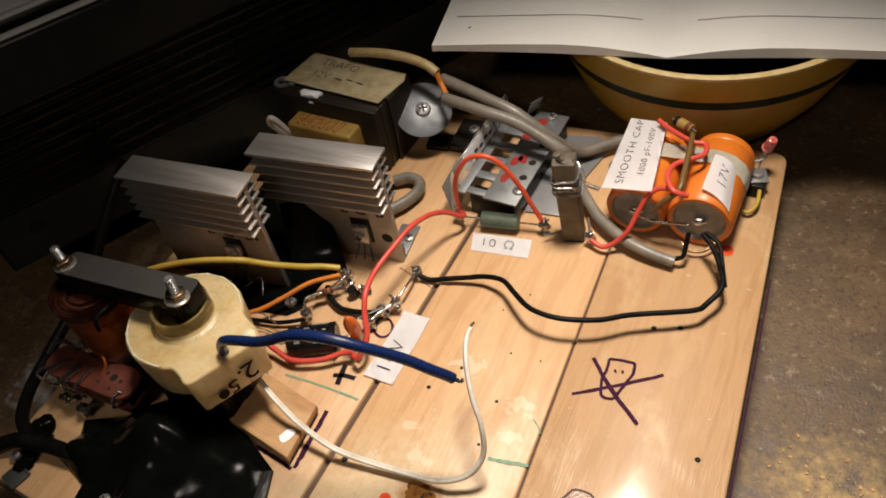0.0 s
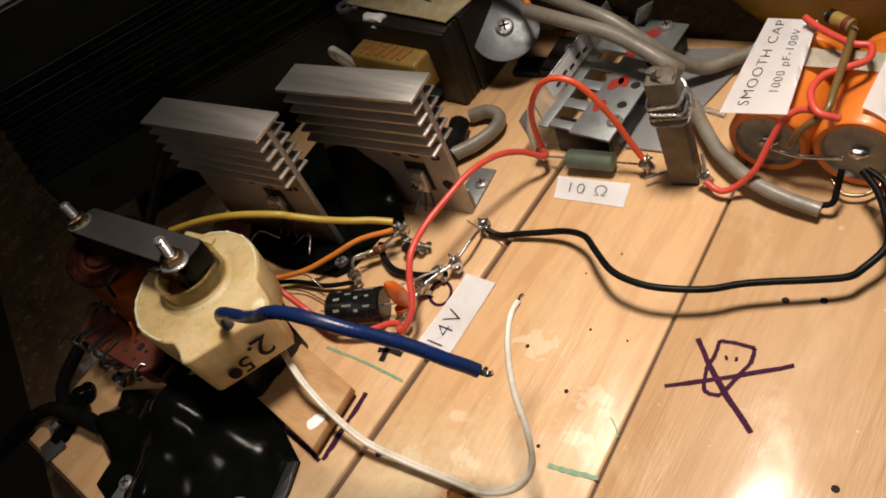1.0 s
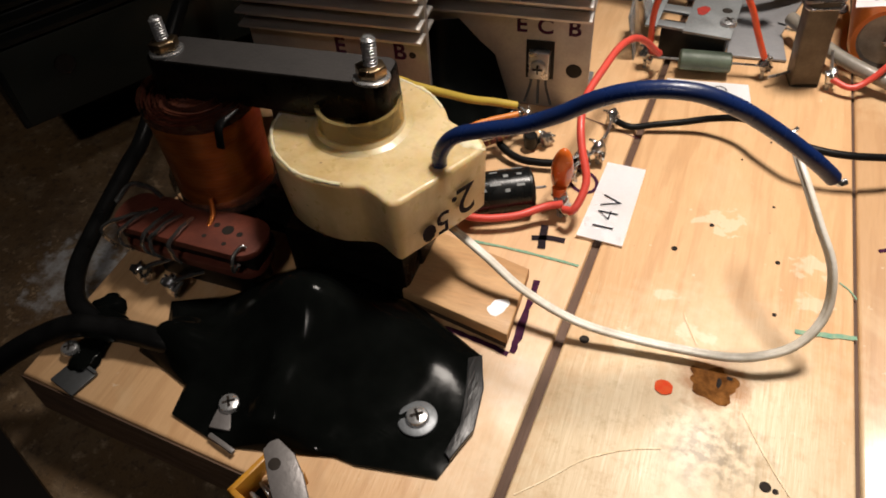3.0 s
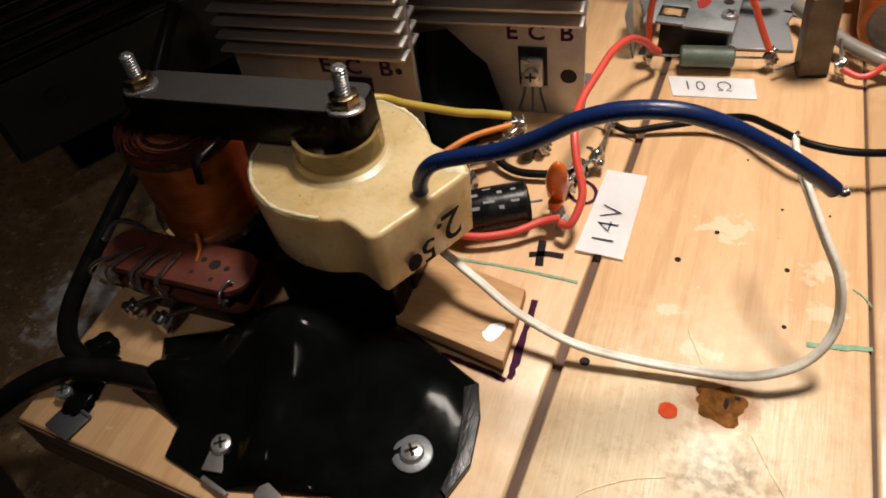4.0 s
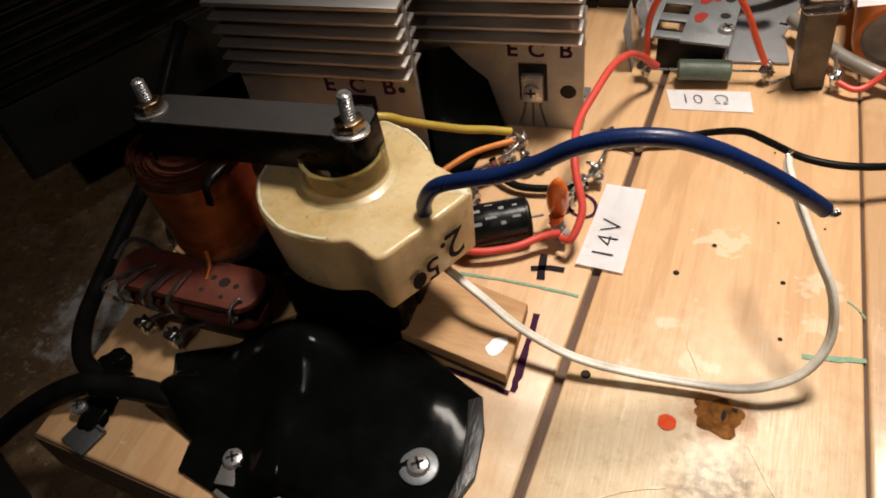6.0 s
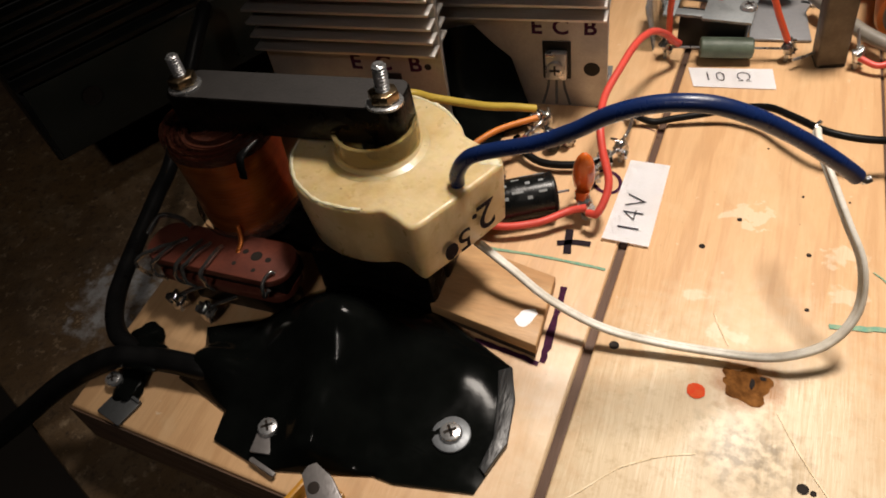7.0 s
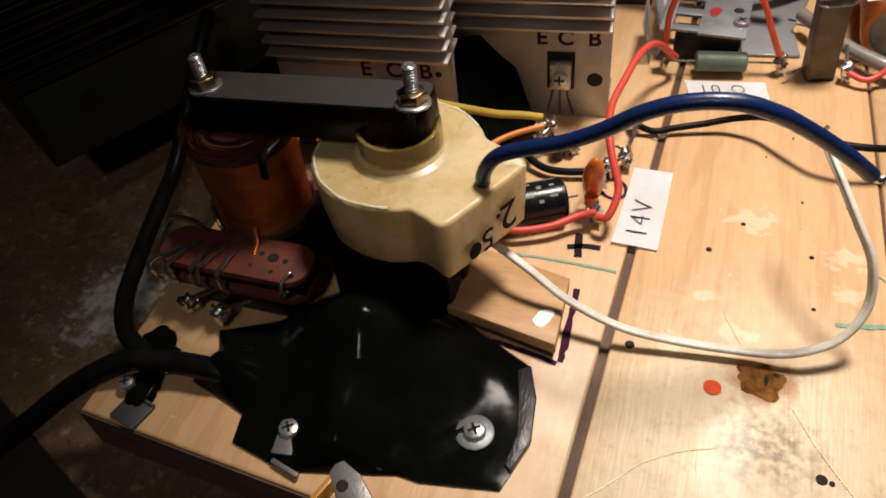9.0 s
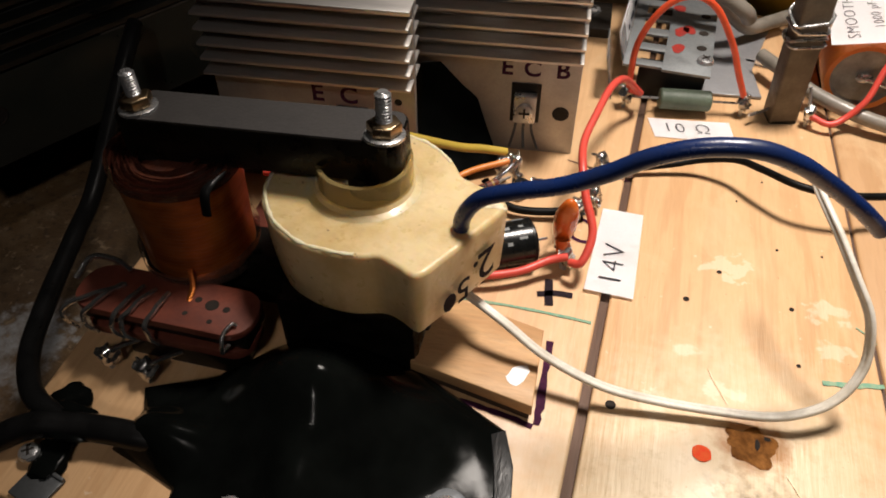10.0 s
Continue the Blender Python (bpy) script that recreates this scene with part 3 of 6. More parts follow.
J1, J2 = (lambda y: -0.0028 + 0.0245 * y), (lambda y: 0.0706 - 0.0395 * y)
plank([(-0.1268, 0.0027), (-0.0042, front_y(-0.0042)), (J1(0.26) - 0.0010, back_y(0.002)), (-0.131, back_y(-0.131) - 0.001)])
plank([(-0.0016, front_y(0)), (0.0702, front_y(0.07)), (J2(0.26) - 0.0003, back_y(0.06)), (J1(0.26) + 0.0010, back_y(0.003))])
corner = [(0.1222 + 0.006 * (math.cos(radians(a)) - 1), 0.2662 + 0.006 * (math.sin(radians(a)) - 1)) for a in (0, 22, 45, 67, 90)]
plank([(0.0712, front_y(0.07)), (0.1365, front_y(0.13)), *corner, (J2(0.26) + 0.0004, back_y(0.06))], "pine_dark")
part("joint_strip", prism([(-0.0048, -0.004), (-0.0010, -0.004), (J1(0.25) + 0.0012, 0.255), (J1(0.25) - 0.0012, 0.255)], -0.014, -0.0018), "filler", board, "dark brown strip in the open joint")
part("joint_strip", prism([(0.0700, -0.008), (0.0714, -0.008), (J2(0.25) + 0.0005, 0.26), (J2(0.25) - 0.0005, 0.26)], -0.014, -0.0010), "filler", board, "thin dark joint")
# thin dark slab on the front face: shade on the side turned from the lamp
part("front_edge", prism([(-0.1268, 0.0024), (-0.0050, -0.0052), (-0.0050, -0.0056), (-0.1272, 0.0020)], -0.0158, -0.0006), "dark_ply", board, "front edge darkened to hold its shade")
for pts in ([(0.0006, 0.014), (0.0058, 0.0193), (0.013, 0.0274), (0.021, 0.0326), (0.0281, 0.0355)], [(0.0437, 0.0508), (0.0492, 0.0418), (0.0543, 0.0348), (0.0578, 0.0305)], [(0.0264, 0.0757), (0.0283, 0.0714), (0.031, 0.0666)]):
    part("scratch", ribbon(pts, 0.00035, 0.0002, ragged=0.8), "scratch", board, "fine pale scratch")
for y in (0.020, 0.235):
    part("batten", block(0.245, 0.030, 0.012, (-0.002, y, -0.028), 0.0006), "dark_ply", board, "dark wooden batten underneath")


def mark(name, pts, width, material, label="", **kw):
    return part(name, ribbon(pts, width, **kw), material, board, label)


mark("felt_mark", [(-0.0182, 0.0888), (-0.0137, 0.0902), (-0.0090, 0.0906)], 0.0019, "ink", "black plus sign")
mark("felt_mark", [(-0.0160, 0.0948), (-0.0153, 0.0900), (-0.0145, 0.0856)], 0.0022, "ink")
zero = [(-0.0103 + 0.0042 * math.cos(a) - 0.0010 * math.sin(a), 0.1163 + 0.0046 * math.sin(a)) for a in [k * math.pi / 8 for k in range(17)]]
mark("felt_mark", zero, 0.0011, "purple", "purple zero")
for pts, w in (([(0.0742, 0.1312), (0.0835, 0.1212), (0.0972, 0.1096)], 0.0016), ([(0.0718, 0.1135), (0.0860, 0.1225), (0.1004, 0.1327)], 0.0014),
               ([(0.0800, 0.1328), (0.0848, 0.1337), (0.0895, 0.1340)], 0.0012), ([(0.0895, 0.1340), (0.0900, 0.1295), (0.0888, 0.1248)], 0.0012),
               ([(0.0800, 0.1328), (0.0805, 0.1282), (0.0800, 0.1240)], 0.0012), ([(0.0800, 0.1240), (0.0808, 0.1200), (0.0818, 0.1166)], 0.0012), ([(0.0818, 0.1166), (0.0840, 0.1160), (0.0864, 0.1168)], 0.0012), ([(0.0864, 0.1168), (0.0888, 0.1248)], 0.0012),
               ([(0.0833, 0.1280), (0.0840, 0.1284)], 0.0014), ([(0.0858, 0.1288), (0.0866, 0.1290)], 0.0014)):
    mark("felt_mark", pts, w * 0.95, "purple", "purple crossed-out sketch of a socket", ragged=0.45, z=0.00025 + 0.00006 * (len(pts) % 3) + w * 0.02)
for pts, w in (([(-0.0370, 0.0822), (-0.0180, 0.0830), (-0.0030, 0.0826)], 0.0008), ([(0.0530, 0.0786), (0.0600, 0.0796), (0.0672, 0.0812)], 0.0014), ([(0.0625, 0.0985), (0.0650, 0.0965), (0.0668, 0.0940)], 0.0004)):
    mark("felt_mark", pts, w, "green_pen", "faded green felt pen line", ragged=0.6)
mark("felt_mark", [(-0.0300, 0.0512), (-0.0215, 0.0502), (-0.0120, 0.0486)], 0.0013, "purple", "purple guide line", ragged=0.6)
mark("felt_mark", [(-0.0116, 0.0492), (-0.0114, 0.0580), (-0.0122, 0.0740)], 0.0018, "purple", ragged=1.0)
mark("felt_mark", [(-0.0190, 0.1475), (-0.0070, 0.1440), (0.0010, 0.1415)], 0.0003, "purple")
for x, y, r in ((0.0256, 0.0516, 0.0021), (-0.0326, 0.1950, 0.0022), (0.0335, 0.1995, 0.0020), (0.1085, 0.2000, 0.0030)):
    disc = bmesh.new()
    ring = [disc.verts.new((x + r * (1 + 0.25 * noise.noise(Vector((k, x * 99, 0)))) * math.cos(k * 0.5236), y + r * (1 + 0.3 * noise.noise(Vector((k, 7, y * 99)))) * math.sin(k * 0.5236), 0.0003)) for k in range(12)]
    disc.faces.new(ring)
    part("felt_dot", disc, "red_pen", board, "orange-red felt pen dot")
for x, y, r in ((0.0202, 0.0974, 0.0010), (0.0285, 0.1097, 0.0008), (0.0470, 0.1008, 0.0008), (0.0478, 0.0823, 0.0007), (0.0504, 0.0339, 0.0015), (0.0525, 0.0335, 0.0008), (0.0364, 0.0180, 0.0007), (0.0046, 0.0592, 0.0015), (0.0916, 0.1522, 0.0013), (0.1009, 0.1556, 0.0013), (0.1195, 0.1040, 0.0012), (-0.0272, 0.1330, 0.0016), (0.0405, 0.1520, 0.0004), (0.0330, 0.1410, 0.0004), (0.0560, 0.1230, 0.0004), (0.0440, 0.1225, 0.0005)):
    d = lathe([(0, 0.00012), (r * 0.62, 0.00012), (r * 0.75, 0.00022), (r * 0.85, 0.00008)], 14)
    part("screw_hole", moved(d, pose(x, y, 0)), "hole", board)


def knot(x, y, rx, ry, material, z, rough, seed, label):
    n = 28
    bm = bmesh.new()
    c = bm.verts.new((x, y, z + 0.0001))
    ring = []
    for k in range(n):
        a = 2 * math.pi * k / n
        s = 1 + rough * noise.noise(Vector((math.cos(a) * 1.7, math.sin(a) * 1.7, seed)))
        ring.append(bm.verts.new((x + rx * s * math.cos(a), y + ry * s * math.sin(a), z)))
    for k in range(n):
        bm.faces.new((c, ring[k], ring[(k + 1) % n]))
    return part("knot", bm, material, board, label)


mark("felt_mark", [(0.1352, 0.020), (0.1326, 0.080), (0.1308, 0.120), (0.1296, 0.150), (0.1276, 0.190)], 0.0006, "purple", "purple line along the board edge", ragged=0.9)

knot(0.0364, 0.0568, 0.0056, 0.0043, "scorch", 0.00012, 0.65, 3.0, "scorched brown knot")
knot(0.0376, 0.0568, 0.0006, 0.0014, "hole", 0.0004, 0.3, 5.0, "burnt hole in the knot")
knot(0.0398, 0.0590, 0.0008, 0.0005, "hole", 0.00026, 0.3, 8.0, "burnt hole in the knot")
knot(0.0877, 0.0724, 0.0061, 0.0075, "filler", 0.00012, 0.15, 1.0, "dark ring of a round knot")
knot(0.0878, 0.0724, 0.0052, 0.0066, "knot", 0.00024, 0.15, 1.0, "round brown knot")
knot(0.1040, 0.0570, 0.0028, 0.0040, "red_pen", 0.00012, 0.5, 2.0, "orange-red paint patch")

# ---- black amplifier case beside the board ----
amp = thing("amplifier_case", "black ribbed metal amplifier case standing on the bench", "amplifier", (-0.1775, 0.128, TABLE), turn=60.5)
AX0, AX1 = -0.049, 0.330
AL, AM = AX1 - AX0, (AX0 + AX1) / 2


def profile_bar(section, x0, x1, bevel=0.0):
    """A bar along x with the given (y, z) section."""
    turn_up = Matrix(((0, 0, 1, 0), (1, 0, 0, 0), (0, 1, 0, 0), (0, 0, 0, 1)))
    return moved(prism(section, x0, x1, bevel), turn_up)


part("body", profile_bar([(0.0, 0.026), (0.0, 0.057), (0.0250, 0.0880), (0.0310, 0.1150), (0.0325, 0.1160), (0.19, 0.1160), (0.19, 0.026)], AX0, AX1, 0.0006), "amp", amp)
part("plinth", block(AL - 0.06, 0.13, 0.026, (AM, 0.095, 0), 0.001), "amp", amp)
for k in range(8):
    y, z = 0.0006 + 0.0034 * k, 0.0570 + 0.0042 * k
    part("rib", profile_bar([(y - 0.0030, z + 0.0002), (y - 0.0030, z + 0.0018), (y + 0.0040, z + 0.0030), (y + 0.0050, z + 0.0004)], AX0, AX1), "amp", amp)
part("upper_panel", profile_bar([(0.0256, 0.0896), (0.0248, 0.0898), (0.0302, 0.1148), (0.0310, 0.1146)], AX0 + 0.004, AX1 - 0.004), "amp_panel", amp, "plain green-black panel above the ribs")
part("face_panel", block(AL - 0.004, 0.0016, 0.029, (AM, -0.0009, 0.0270), 0.0005), "amp_panel", amp, "plain green-black panel with a round hole")
# paler strip that draws the highlight along the panel's upper edge
part("panel_edge", profile_bar([(-0.0019, 0.0558), (-0.0019, 0.0564), (0.0, 0.0570), (0.0, 0.0562)], AX0 + 0.06, AX1), "dark_zinc", amp, "thin highlight line along the panel edge")
part("face_hole", moved(lathe([(0, 0), (0.0034, 0), (0.0036, 0.0004)], 24), pose(-0.028, -0.0018, 0.0445, 90)), "hole", amp, "round hole in the face")
for x, y, z in ((0.062, 0.0050, 0.0655), (0.071, 0.0190, 0.0815), (0.020, 0.0110, 0.0720), (0.105, 0.0270, 0.0905), (0.045, 0.0240, 0.0865)):
    part("dust_fleck", blob(0.0006, (x, y, z), (1.2, 1, 0.7), 0.4, 1), "zinc", amp)

tray = thing("flat_case", "flat pale case with bright edge strips on the amplifier", "case", (-0.1775, 0.128, TABLE + 0.1160), turn=60.5)
part("body", block(AL, 0.130, 0.0024, (AM, 0.1230, 0), 0.0008), "lid", tray)
part("metal_strip", block(AL, 0.0034, 0.0016, (AM, 0.0540, 0), 0.0006), "rail", tray, "bright metal edge strip")
part("metal_strip", block(AL, 0.0048, 0.0014, (AM, 0.0350, 0), 0.0006), "rail", tray, "bright metal edge strip")
part("dark_channel", block(AL, 0.0140, 0.0006, (AM, 0.0450, 0), 0.0002), "amp", tray, "dark channel between the strips")

# ---- bowl and notebook at the back ----
bowl = thing("bowl", "mustard yellow glazed bowl with a dark green stripe", "bowl", (0.071, 0.3185, TABLE))
R, H = 0.0745, 0.078
outer = [(0.030, 0), (0.033, 0.001), (0.036, 0.006), (0.050, 0.020), (0.062, 0.038), (0.0690, 0.0535), (0.0712, 0.0590)]
part("wall_lower", lathe([(0, 0.001)] + outer, 72), "bowl", bowl)
part("stripe", lathe([(0.0712, 0.0590), (0.0724, 0.0620), (0.0733, 0.0646)], 72), "band", bowl, "dark green painted stripe")
part("wall_upper", lathe([(0.0733, 0.0646), (0.0742, 0.0700), (R, 0.0760)], 72), "bowl", bowl)
part("rim", lathe([(R, 0.0760), (R + 0.0003, 0.0775), (R - 0.0012, H), (R - 0.003, 0.0775), (R - 0.0034, 0.0755)], 72), "bowl_rim", bowl, "worn pale rim")
part("inside", lathe([(R - 0.0034, 0.0755), (0.062, 0.052), (0.044, 0.020), (0, 0.006)], 72), "bowl_in", bowl)

book = thing("open_notebook", "open notebook with ruled white pages lying on the bowl", "notebook", (0.066, 0.2545, 0.0502), turn=11.5)


def page_half(side, width, depth=0.20):
    bm = bmesh.new()
    nx, ny = 14, 10
    top, bot = [], []
    for j in range(ny + 1):
        for i in range(nx + 1):
            u = i / nx
            z = 0.0055 * math.sin(min(u * 3.2, 1.57)) * (1 - 0.55 * u) + 0.0006
            x = side * u * width
            y = j / ny * depth + 0.003 * math.sin(u * 2.2) * (1 - j / ny)
            top.append(bm.verts.new((x, y, z)))
            bot.append(bm.verts.new((x, y, 0.0)))
    w = nx + 1
    for j in range(ny):
        for i in range(nx):
            q = j * w + i
            bm.faces.new((top[q], top[q + 1], top[q + w + 1], top[q + w]))
            bm.faces.new((bot[q], bot[q + w], bot[q + w + 1], bot[q + 1]))
    for i in range(nx):
        bm.faces.new((top[i], bot[i], bot[i + 1], top[i + 1]))
    for j in range(ny):
        bm.faces.new((top[j * w + nx], bot[j * w + nx], bot[(j + 1) * w + nx], top[(j + 1) * w + nx]))
    return bm


part("page_block", page_half(-1, 0.105), "page", book)
part("page_block", page_half(1, 0.105), "page", book)
for side in (-1, 1):
    for k in range(4):
        y = 0.026 + 0.030 * k
        pts = [(side * (0.012 + 0.086 * i / 10), y, 0.0055 * math.sin(min((0.012 + 0.086 * i / 10) / 0.105 * 3.2, 1.57)) * (1 - 0.55 * (0.012 + 0.086 * i / 10) / 0.105) + 0.0009) for i in range(11)]
        part("ruled_line", sweep(pts, 0.00016, 4, 2), "grey_line", book)
part("ink_smudge", moved(lathe([(0, 0.0006), (0.0011, 0.0)], 8), pose(-0.090, 0.017, 0.0033)), "pen", book)

# ---- paper labels ----
def paper_label(name, outline, lines, label, z=0.0006, curl=0.0006, bulge=0.0):
    """A hand-cut slip: corners anticlockwise from the text's lower left; lines of (text, size, u, v) with bars where text is None."""
    p = thing(name, label, "paper label", kind="")
    a, b, c, d = [Vector(q) for q in outline]
    bm = bmesh.new()
    n = 8
    up = (b - a).cross(d - a).normalized()
    at = lambda u, v: a.lerp(b, u).lerp(d.lerp(c, u), v) + up * (4 * bulge * v * (1 - v))
    g = [[bm.verts.new(at(i / n, j / n) + up * (z + curl * ((2 * i / n - 1) ** 2) * (0.4 + 0.6 * j / n))) for i in range(n + 1)] for j in range(n + 1)]
    f = [bm.faces.new((g[j][i], g[j][i + 1], g[j + 1][i + 1], g[j + 1][i])) for j in range(n) for i in range(n)]
    bmesh.ops.solidify(bm, geom=f, thickness=0.00012)
    part("slip", bm, "paper", p)
    for text, size, u, v in lines:
        ob = letters("writing", text, size, Matrix.Identity(4), "pen", p, 0.0, 1.15)
        lx, ly = (b - a).length, (d - a).length
        for w in ob.data.vertices:
            s, q = u + w.co.x / lx, v + w.co.y / ly
            w.co = at(s, q) + up * (z + curl * (2 * s - 1) ** 2 + 0.0003 + w.co.z)
    return p


paper_label("voltage_label", [(0.0066, 0.0929, 0), (0.0065, 0.1266, 0), (-0.0053, 0.1262, 0), (-0.0065, 0.0929, 0)], [("14V", 0.0094, 0.34, 0.50)], "white paper slip handwritten 14V on the board")
paper_label("resistor_label", [(0.0070, 0.1668, 0), (0.0325, 0.1700, 0), (0.0303, 0.1806, 0), (0.0037, 0.1767, 0)], [("10 \u03a9", 0.0068, 0.44, 0.5)], "white paper slip handwritten 10 ohm by the resistor", 0.0004, 0.0001)

# ---- heat sinks with power transistors ----
def heat_sink(at, turn, length, top, pitch, label):
    """Vertical plate with six fins on both sides of its upper half."""
    h = thing("heat_sink", label, "heat sink", at, "finned heat sinks", turn=turn)
    part("plate", block(length, 0.0024, top - 0.001, (0, 0, 0), 0.0003), "plate", h, "upright aluminium plate with marker letters")
    part("fin", block(length + 0.001, 0.0135, 0.0013, (0, 0, top - 0.0013), 0.0002), "alu", h, "broad top fin")
    for k in range(1, 6):
        part("fin", block(length, 0.0135, 0.0009, (0, 0, top - 0.0013 - pitch * k), 0.0002), "alu", h)
    return h


def transistor(parent, x, z):
    """Small power transistor screwed flat on the plate, legs bent down."""
    y = -0.0012
    part("mica_washer", block(0.0090, 0.0004, 0.0138, (x, y - 0.0002, z - 0.0062), 0.0001), "black_plastic", parent, "dark insulating sheet")
    body = part("transistor", block(0.0068, 0.0028, 0.0098, (x, y - 0.0018, z - 0.0050), 0.0005), "steel", parent, "transistor with a metal tab held by a screw")
    s = lathe([(0, 0), (0.0026, 0), (0.0024, 0.0011), (0.0012, 0.0016), (0, 0.0017)], 20)
    part("screw_head", moved(s, pose(x, y - 0.0034, z, 90)), "steel", body)
    cr = merge(block(0.0032, 0.0006, 0.0005, (0, 0, 0), 0), block(0.0006, 0.0032, 0.0005, (0, 0, 0), 0))
    part("cross_slot", moved(cr, pose(x, y - 0.0048, z, 90)), "hole", body)
    for k, dx in enumerate((-0.0023, 0, 0.0023)):
        part("leg", sweep([(x + dx, y - 0.0018, z - 0.0052), (x + dx * 1.2, y - 0.0024, z - 0.0085), (x + dx * 1.9 + 0.0006, y - 0.0062, z - 0.0120)], 0.00046, 6), "dark_zinc", body)


def plate_letters(parent, xs, z, size=0.0074):
    for ch, x in zip("ECB", xs):
        m = pose(x, -0.00128, z, 90, 0, 0)
        letters("marker_letter", ch, size, m, "purple", parent, 0.00018)


hs2 = heat_sink((-0.0465, 0.1488, 0), 6.5, 0.0560, 0.0602, 0.0047, "finned aluminium heat sink with a transistor, marked E C B")
plate_letters(hs2, (0.0060, 0.0135, 0.0225), 0.0300)
transistor(hs2, 0.0122, 0.0175)
part("plate_hole", moved(lathe([(0, 0.0001), (0.0023, 0.0001), (0.0026, 0)], 20), pose(0.0232, -0.00122, 0.0150, 90)), "hole", hs2, "drilled hole")
part("plate_hole", moved(lathe([(0, 0.0001), (0.0010, 0.0001)], 12), pose(-0.0100, -0.00122, 0.0195, 90)), "zinc", hs2)
hs1 = heat_sink((-0.0893, 0.1188, 0), 5.5, 0.0575, 0.0622, 0.0044, "finned aluminium heat sink half hidden behind the coil")
plate_letters(hs1, (0.0010, 0.0100, 0.0200), 0.0325)
transistor(hs1, 0.0105, 0.0215)
part("plate_hole", moved(lathe([(0, 0.0001), (0.0011, 0.0001)], 12), pose(0.0240, -0.00122, 0.0320, 90)), "hole", hs1)
for hs, sx in ((hs2, 0.026), (hs1, 0.020)):
    part("foot", merge(block(0.009, 0.019, 0.0012, (sx - 0.0025, 0.011, 0), 0.0002), block(0.009, 0.0012, 0.010, (sx - 0.0025, 0.0021, 0), 0.0002)), "zinc", hs, "zinc angle foot")
screw("foot_screw", (-0.0225, 0.1640, 0.0012), 0.0026, "small steel screw holding the heat sink foot")

mat_outline = [(-0.0470, 0.1330), (-0.0490, 0.1120), (-0.0530, 0.1075), (-0.0780, 0.1030), (-0.1000, 0.1040), (-0.1080, 0.1150), (-0.1120, 0.1780), (-0.0640, 0.1800), (-0.0560, 0.1600), (-0.0510, 0.1450)]
tape_patch = part("black_tape_patch", prism(mat_outline, 0.0002, 0.0014, 0.0003), "tape")
tagged(tape_patch, "black tape sheet on the board and between the heat sinks", "tape patch")
flap = sweep([(-0.0610, 0.1465, 0.030), (-0.0590, 0.1430, 0.020), (-0.0540, 0.1370, 0.009), (-0.0485, 0.1290, 0.0018)], lambda s: 0.0095 + 0.003 * s, 12, flat=0.08)
part("hanging_flap", flap, "tape", tape_patch, "raised flap of the tape")
screw("tape_screw", (-0.0545, 0.1135, 0.0014), 0.0027, "zinc cross-head screw through black tape")

# ---- flyback transformer ----
fly = thing("flyback_transformer", "old flyback transformer with cream potted coil and ferrite core", "transformer", (0, 0, 0))
ply = prism([(-0.0127, 0.0497), (-0.0140, 0.0722), (-0.0420, 0.0778), (-0.0430, 0.0550)], 0.0024, 0.0062, 0.0003)
part("base_block", ply, "raw", fly, "plywood base under the coil")
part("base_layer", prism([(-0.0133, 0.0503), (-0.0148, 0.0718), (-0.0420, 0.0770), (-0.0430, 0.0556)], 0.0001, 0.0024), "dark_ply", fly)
part("paint_chip", moved(blob(0.0024, (0, 0, 0), (0.9, 1.3, 0.14), 0.4), pose(-0.0175, 0.0572, 0.0063, 0, 0, -25)), "paper", fly, "flake of white paint")
part("core_base", merge(block(0.074, 0.0125, 0.0150, (-0.078, 0.0690, 0.0062), 0.001, 2), block(0.0340, 0.0250, 0.0200, (-0.0590, 0.0670, 0.0), 0.002, 2)), "ferrite_side", fly)

# cream coil: round body with a flat-faced lug
def cast_block(pts, z0, z1, r):
    """A cast lump on a smoothed outline: tapered sides, soft upper edge, slightly uneven top."""
    line = [Vector(p) for p in pts]
    for _ in range(2):
        line = [a.lerp(b, s) for a, b in zip(line, line[1:] + line[:1]) for s in (0.25, 0.75)]
    n = len(line)
    inward = []
    for k in range(n):
        d = (line[(k + 3) % n] - line[k - 3]).normalized()
        inward.append(Vector((d.y, -d.x)))
    c = sum(line, Vector((0, 0))) / n
    if sum((c - p).dot(q) for p, q in zip(line, inward)) < 0:
        inward = [-q for q in inward]
    rows = [(z0, 0.0034), (z0 + 0.0006, 0.0020), (z0 + 0.0020, 0.0011), (z0 + (z1 - z0) * 0.5, 0.0004)]
    rows += [(z1 - r + r * math.sin(radians(a)), r - r * math.cos(radians(a))) for a in (0, 18, 36, 54, 72, 90)]
    bm = bmesh.new()
    rings = []
    for z, off in rows:
        rings.append([])
        for p, q in zip(line, inward):
            o = off + 0.00022 * noise.noise(Vector((p.x * 260, p.y * 260, z * 200)))
            h = z + (0.00030 * noise.noise(Vector((p.x * 200, p.y * 200, 3))) if z > z1 - r * 0.5 else 0)
            rings[-1].append(bm.verts.new((p.x + q.x * o, p.y + q.y * o, h)))
    for a, b in zip(rings, rings[1:]):
        for k in range(n):
            bm.faces.new((a[k], a[(k + 1) % n], b[(k + 1) % n], b[k]))
    bm.faces.new(rings[-1])
    bm.faces.new(rings[0][::-1])
    return bm


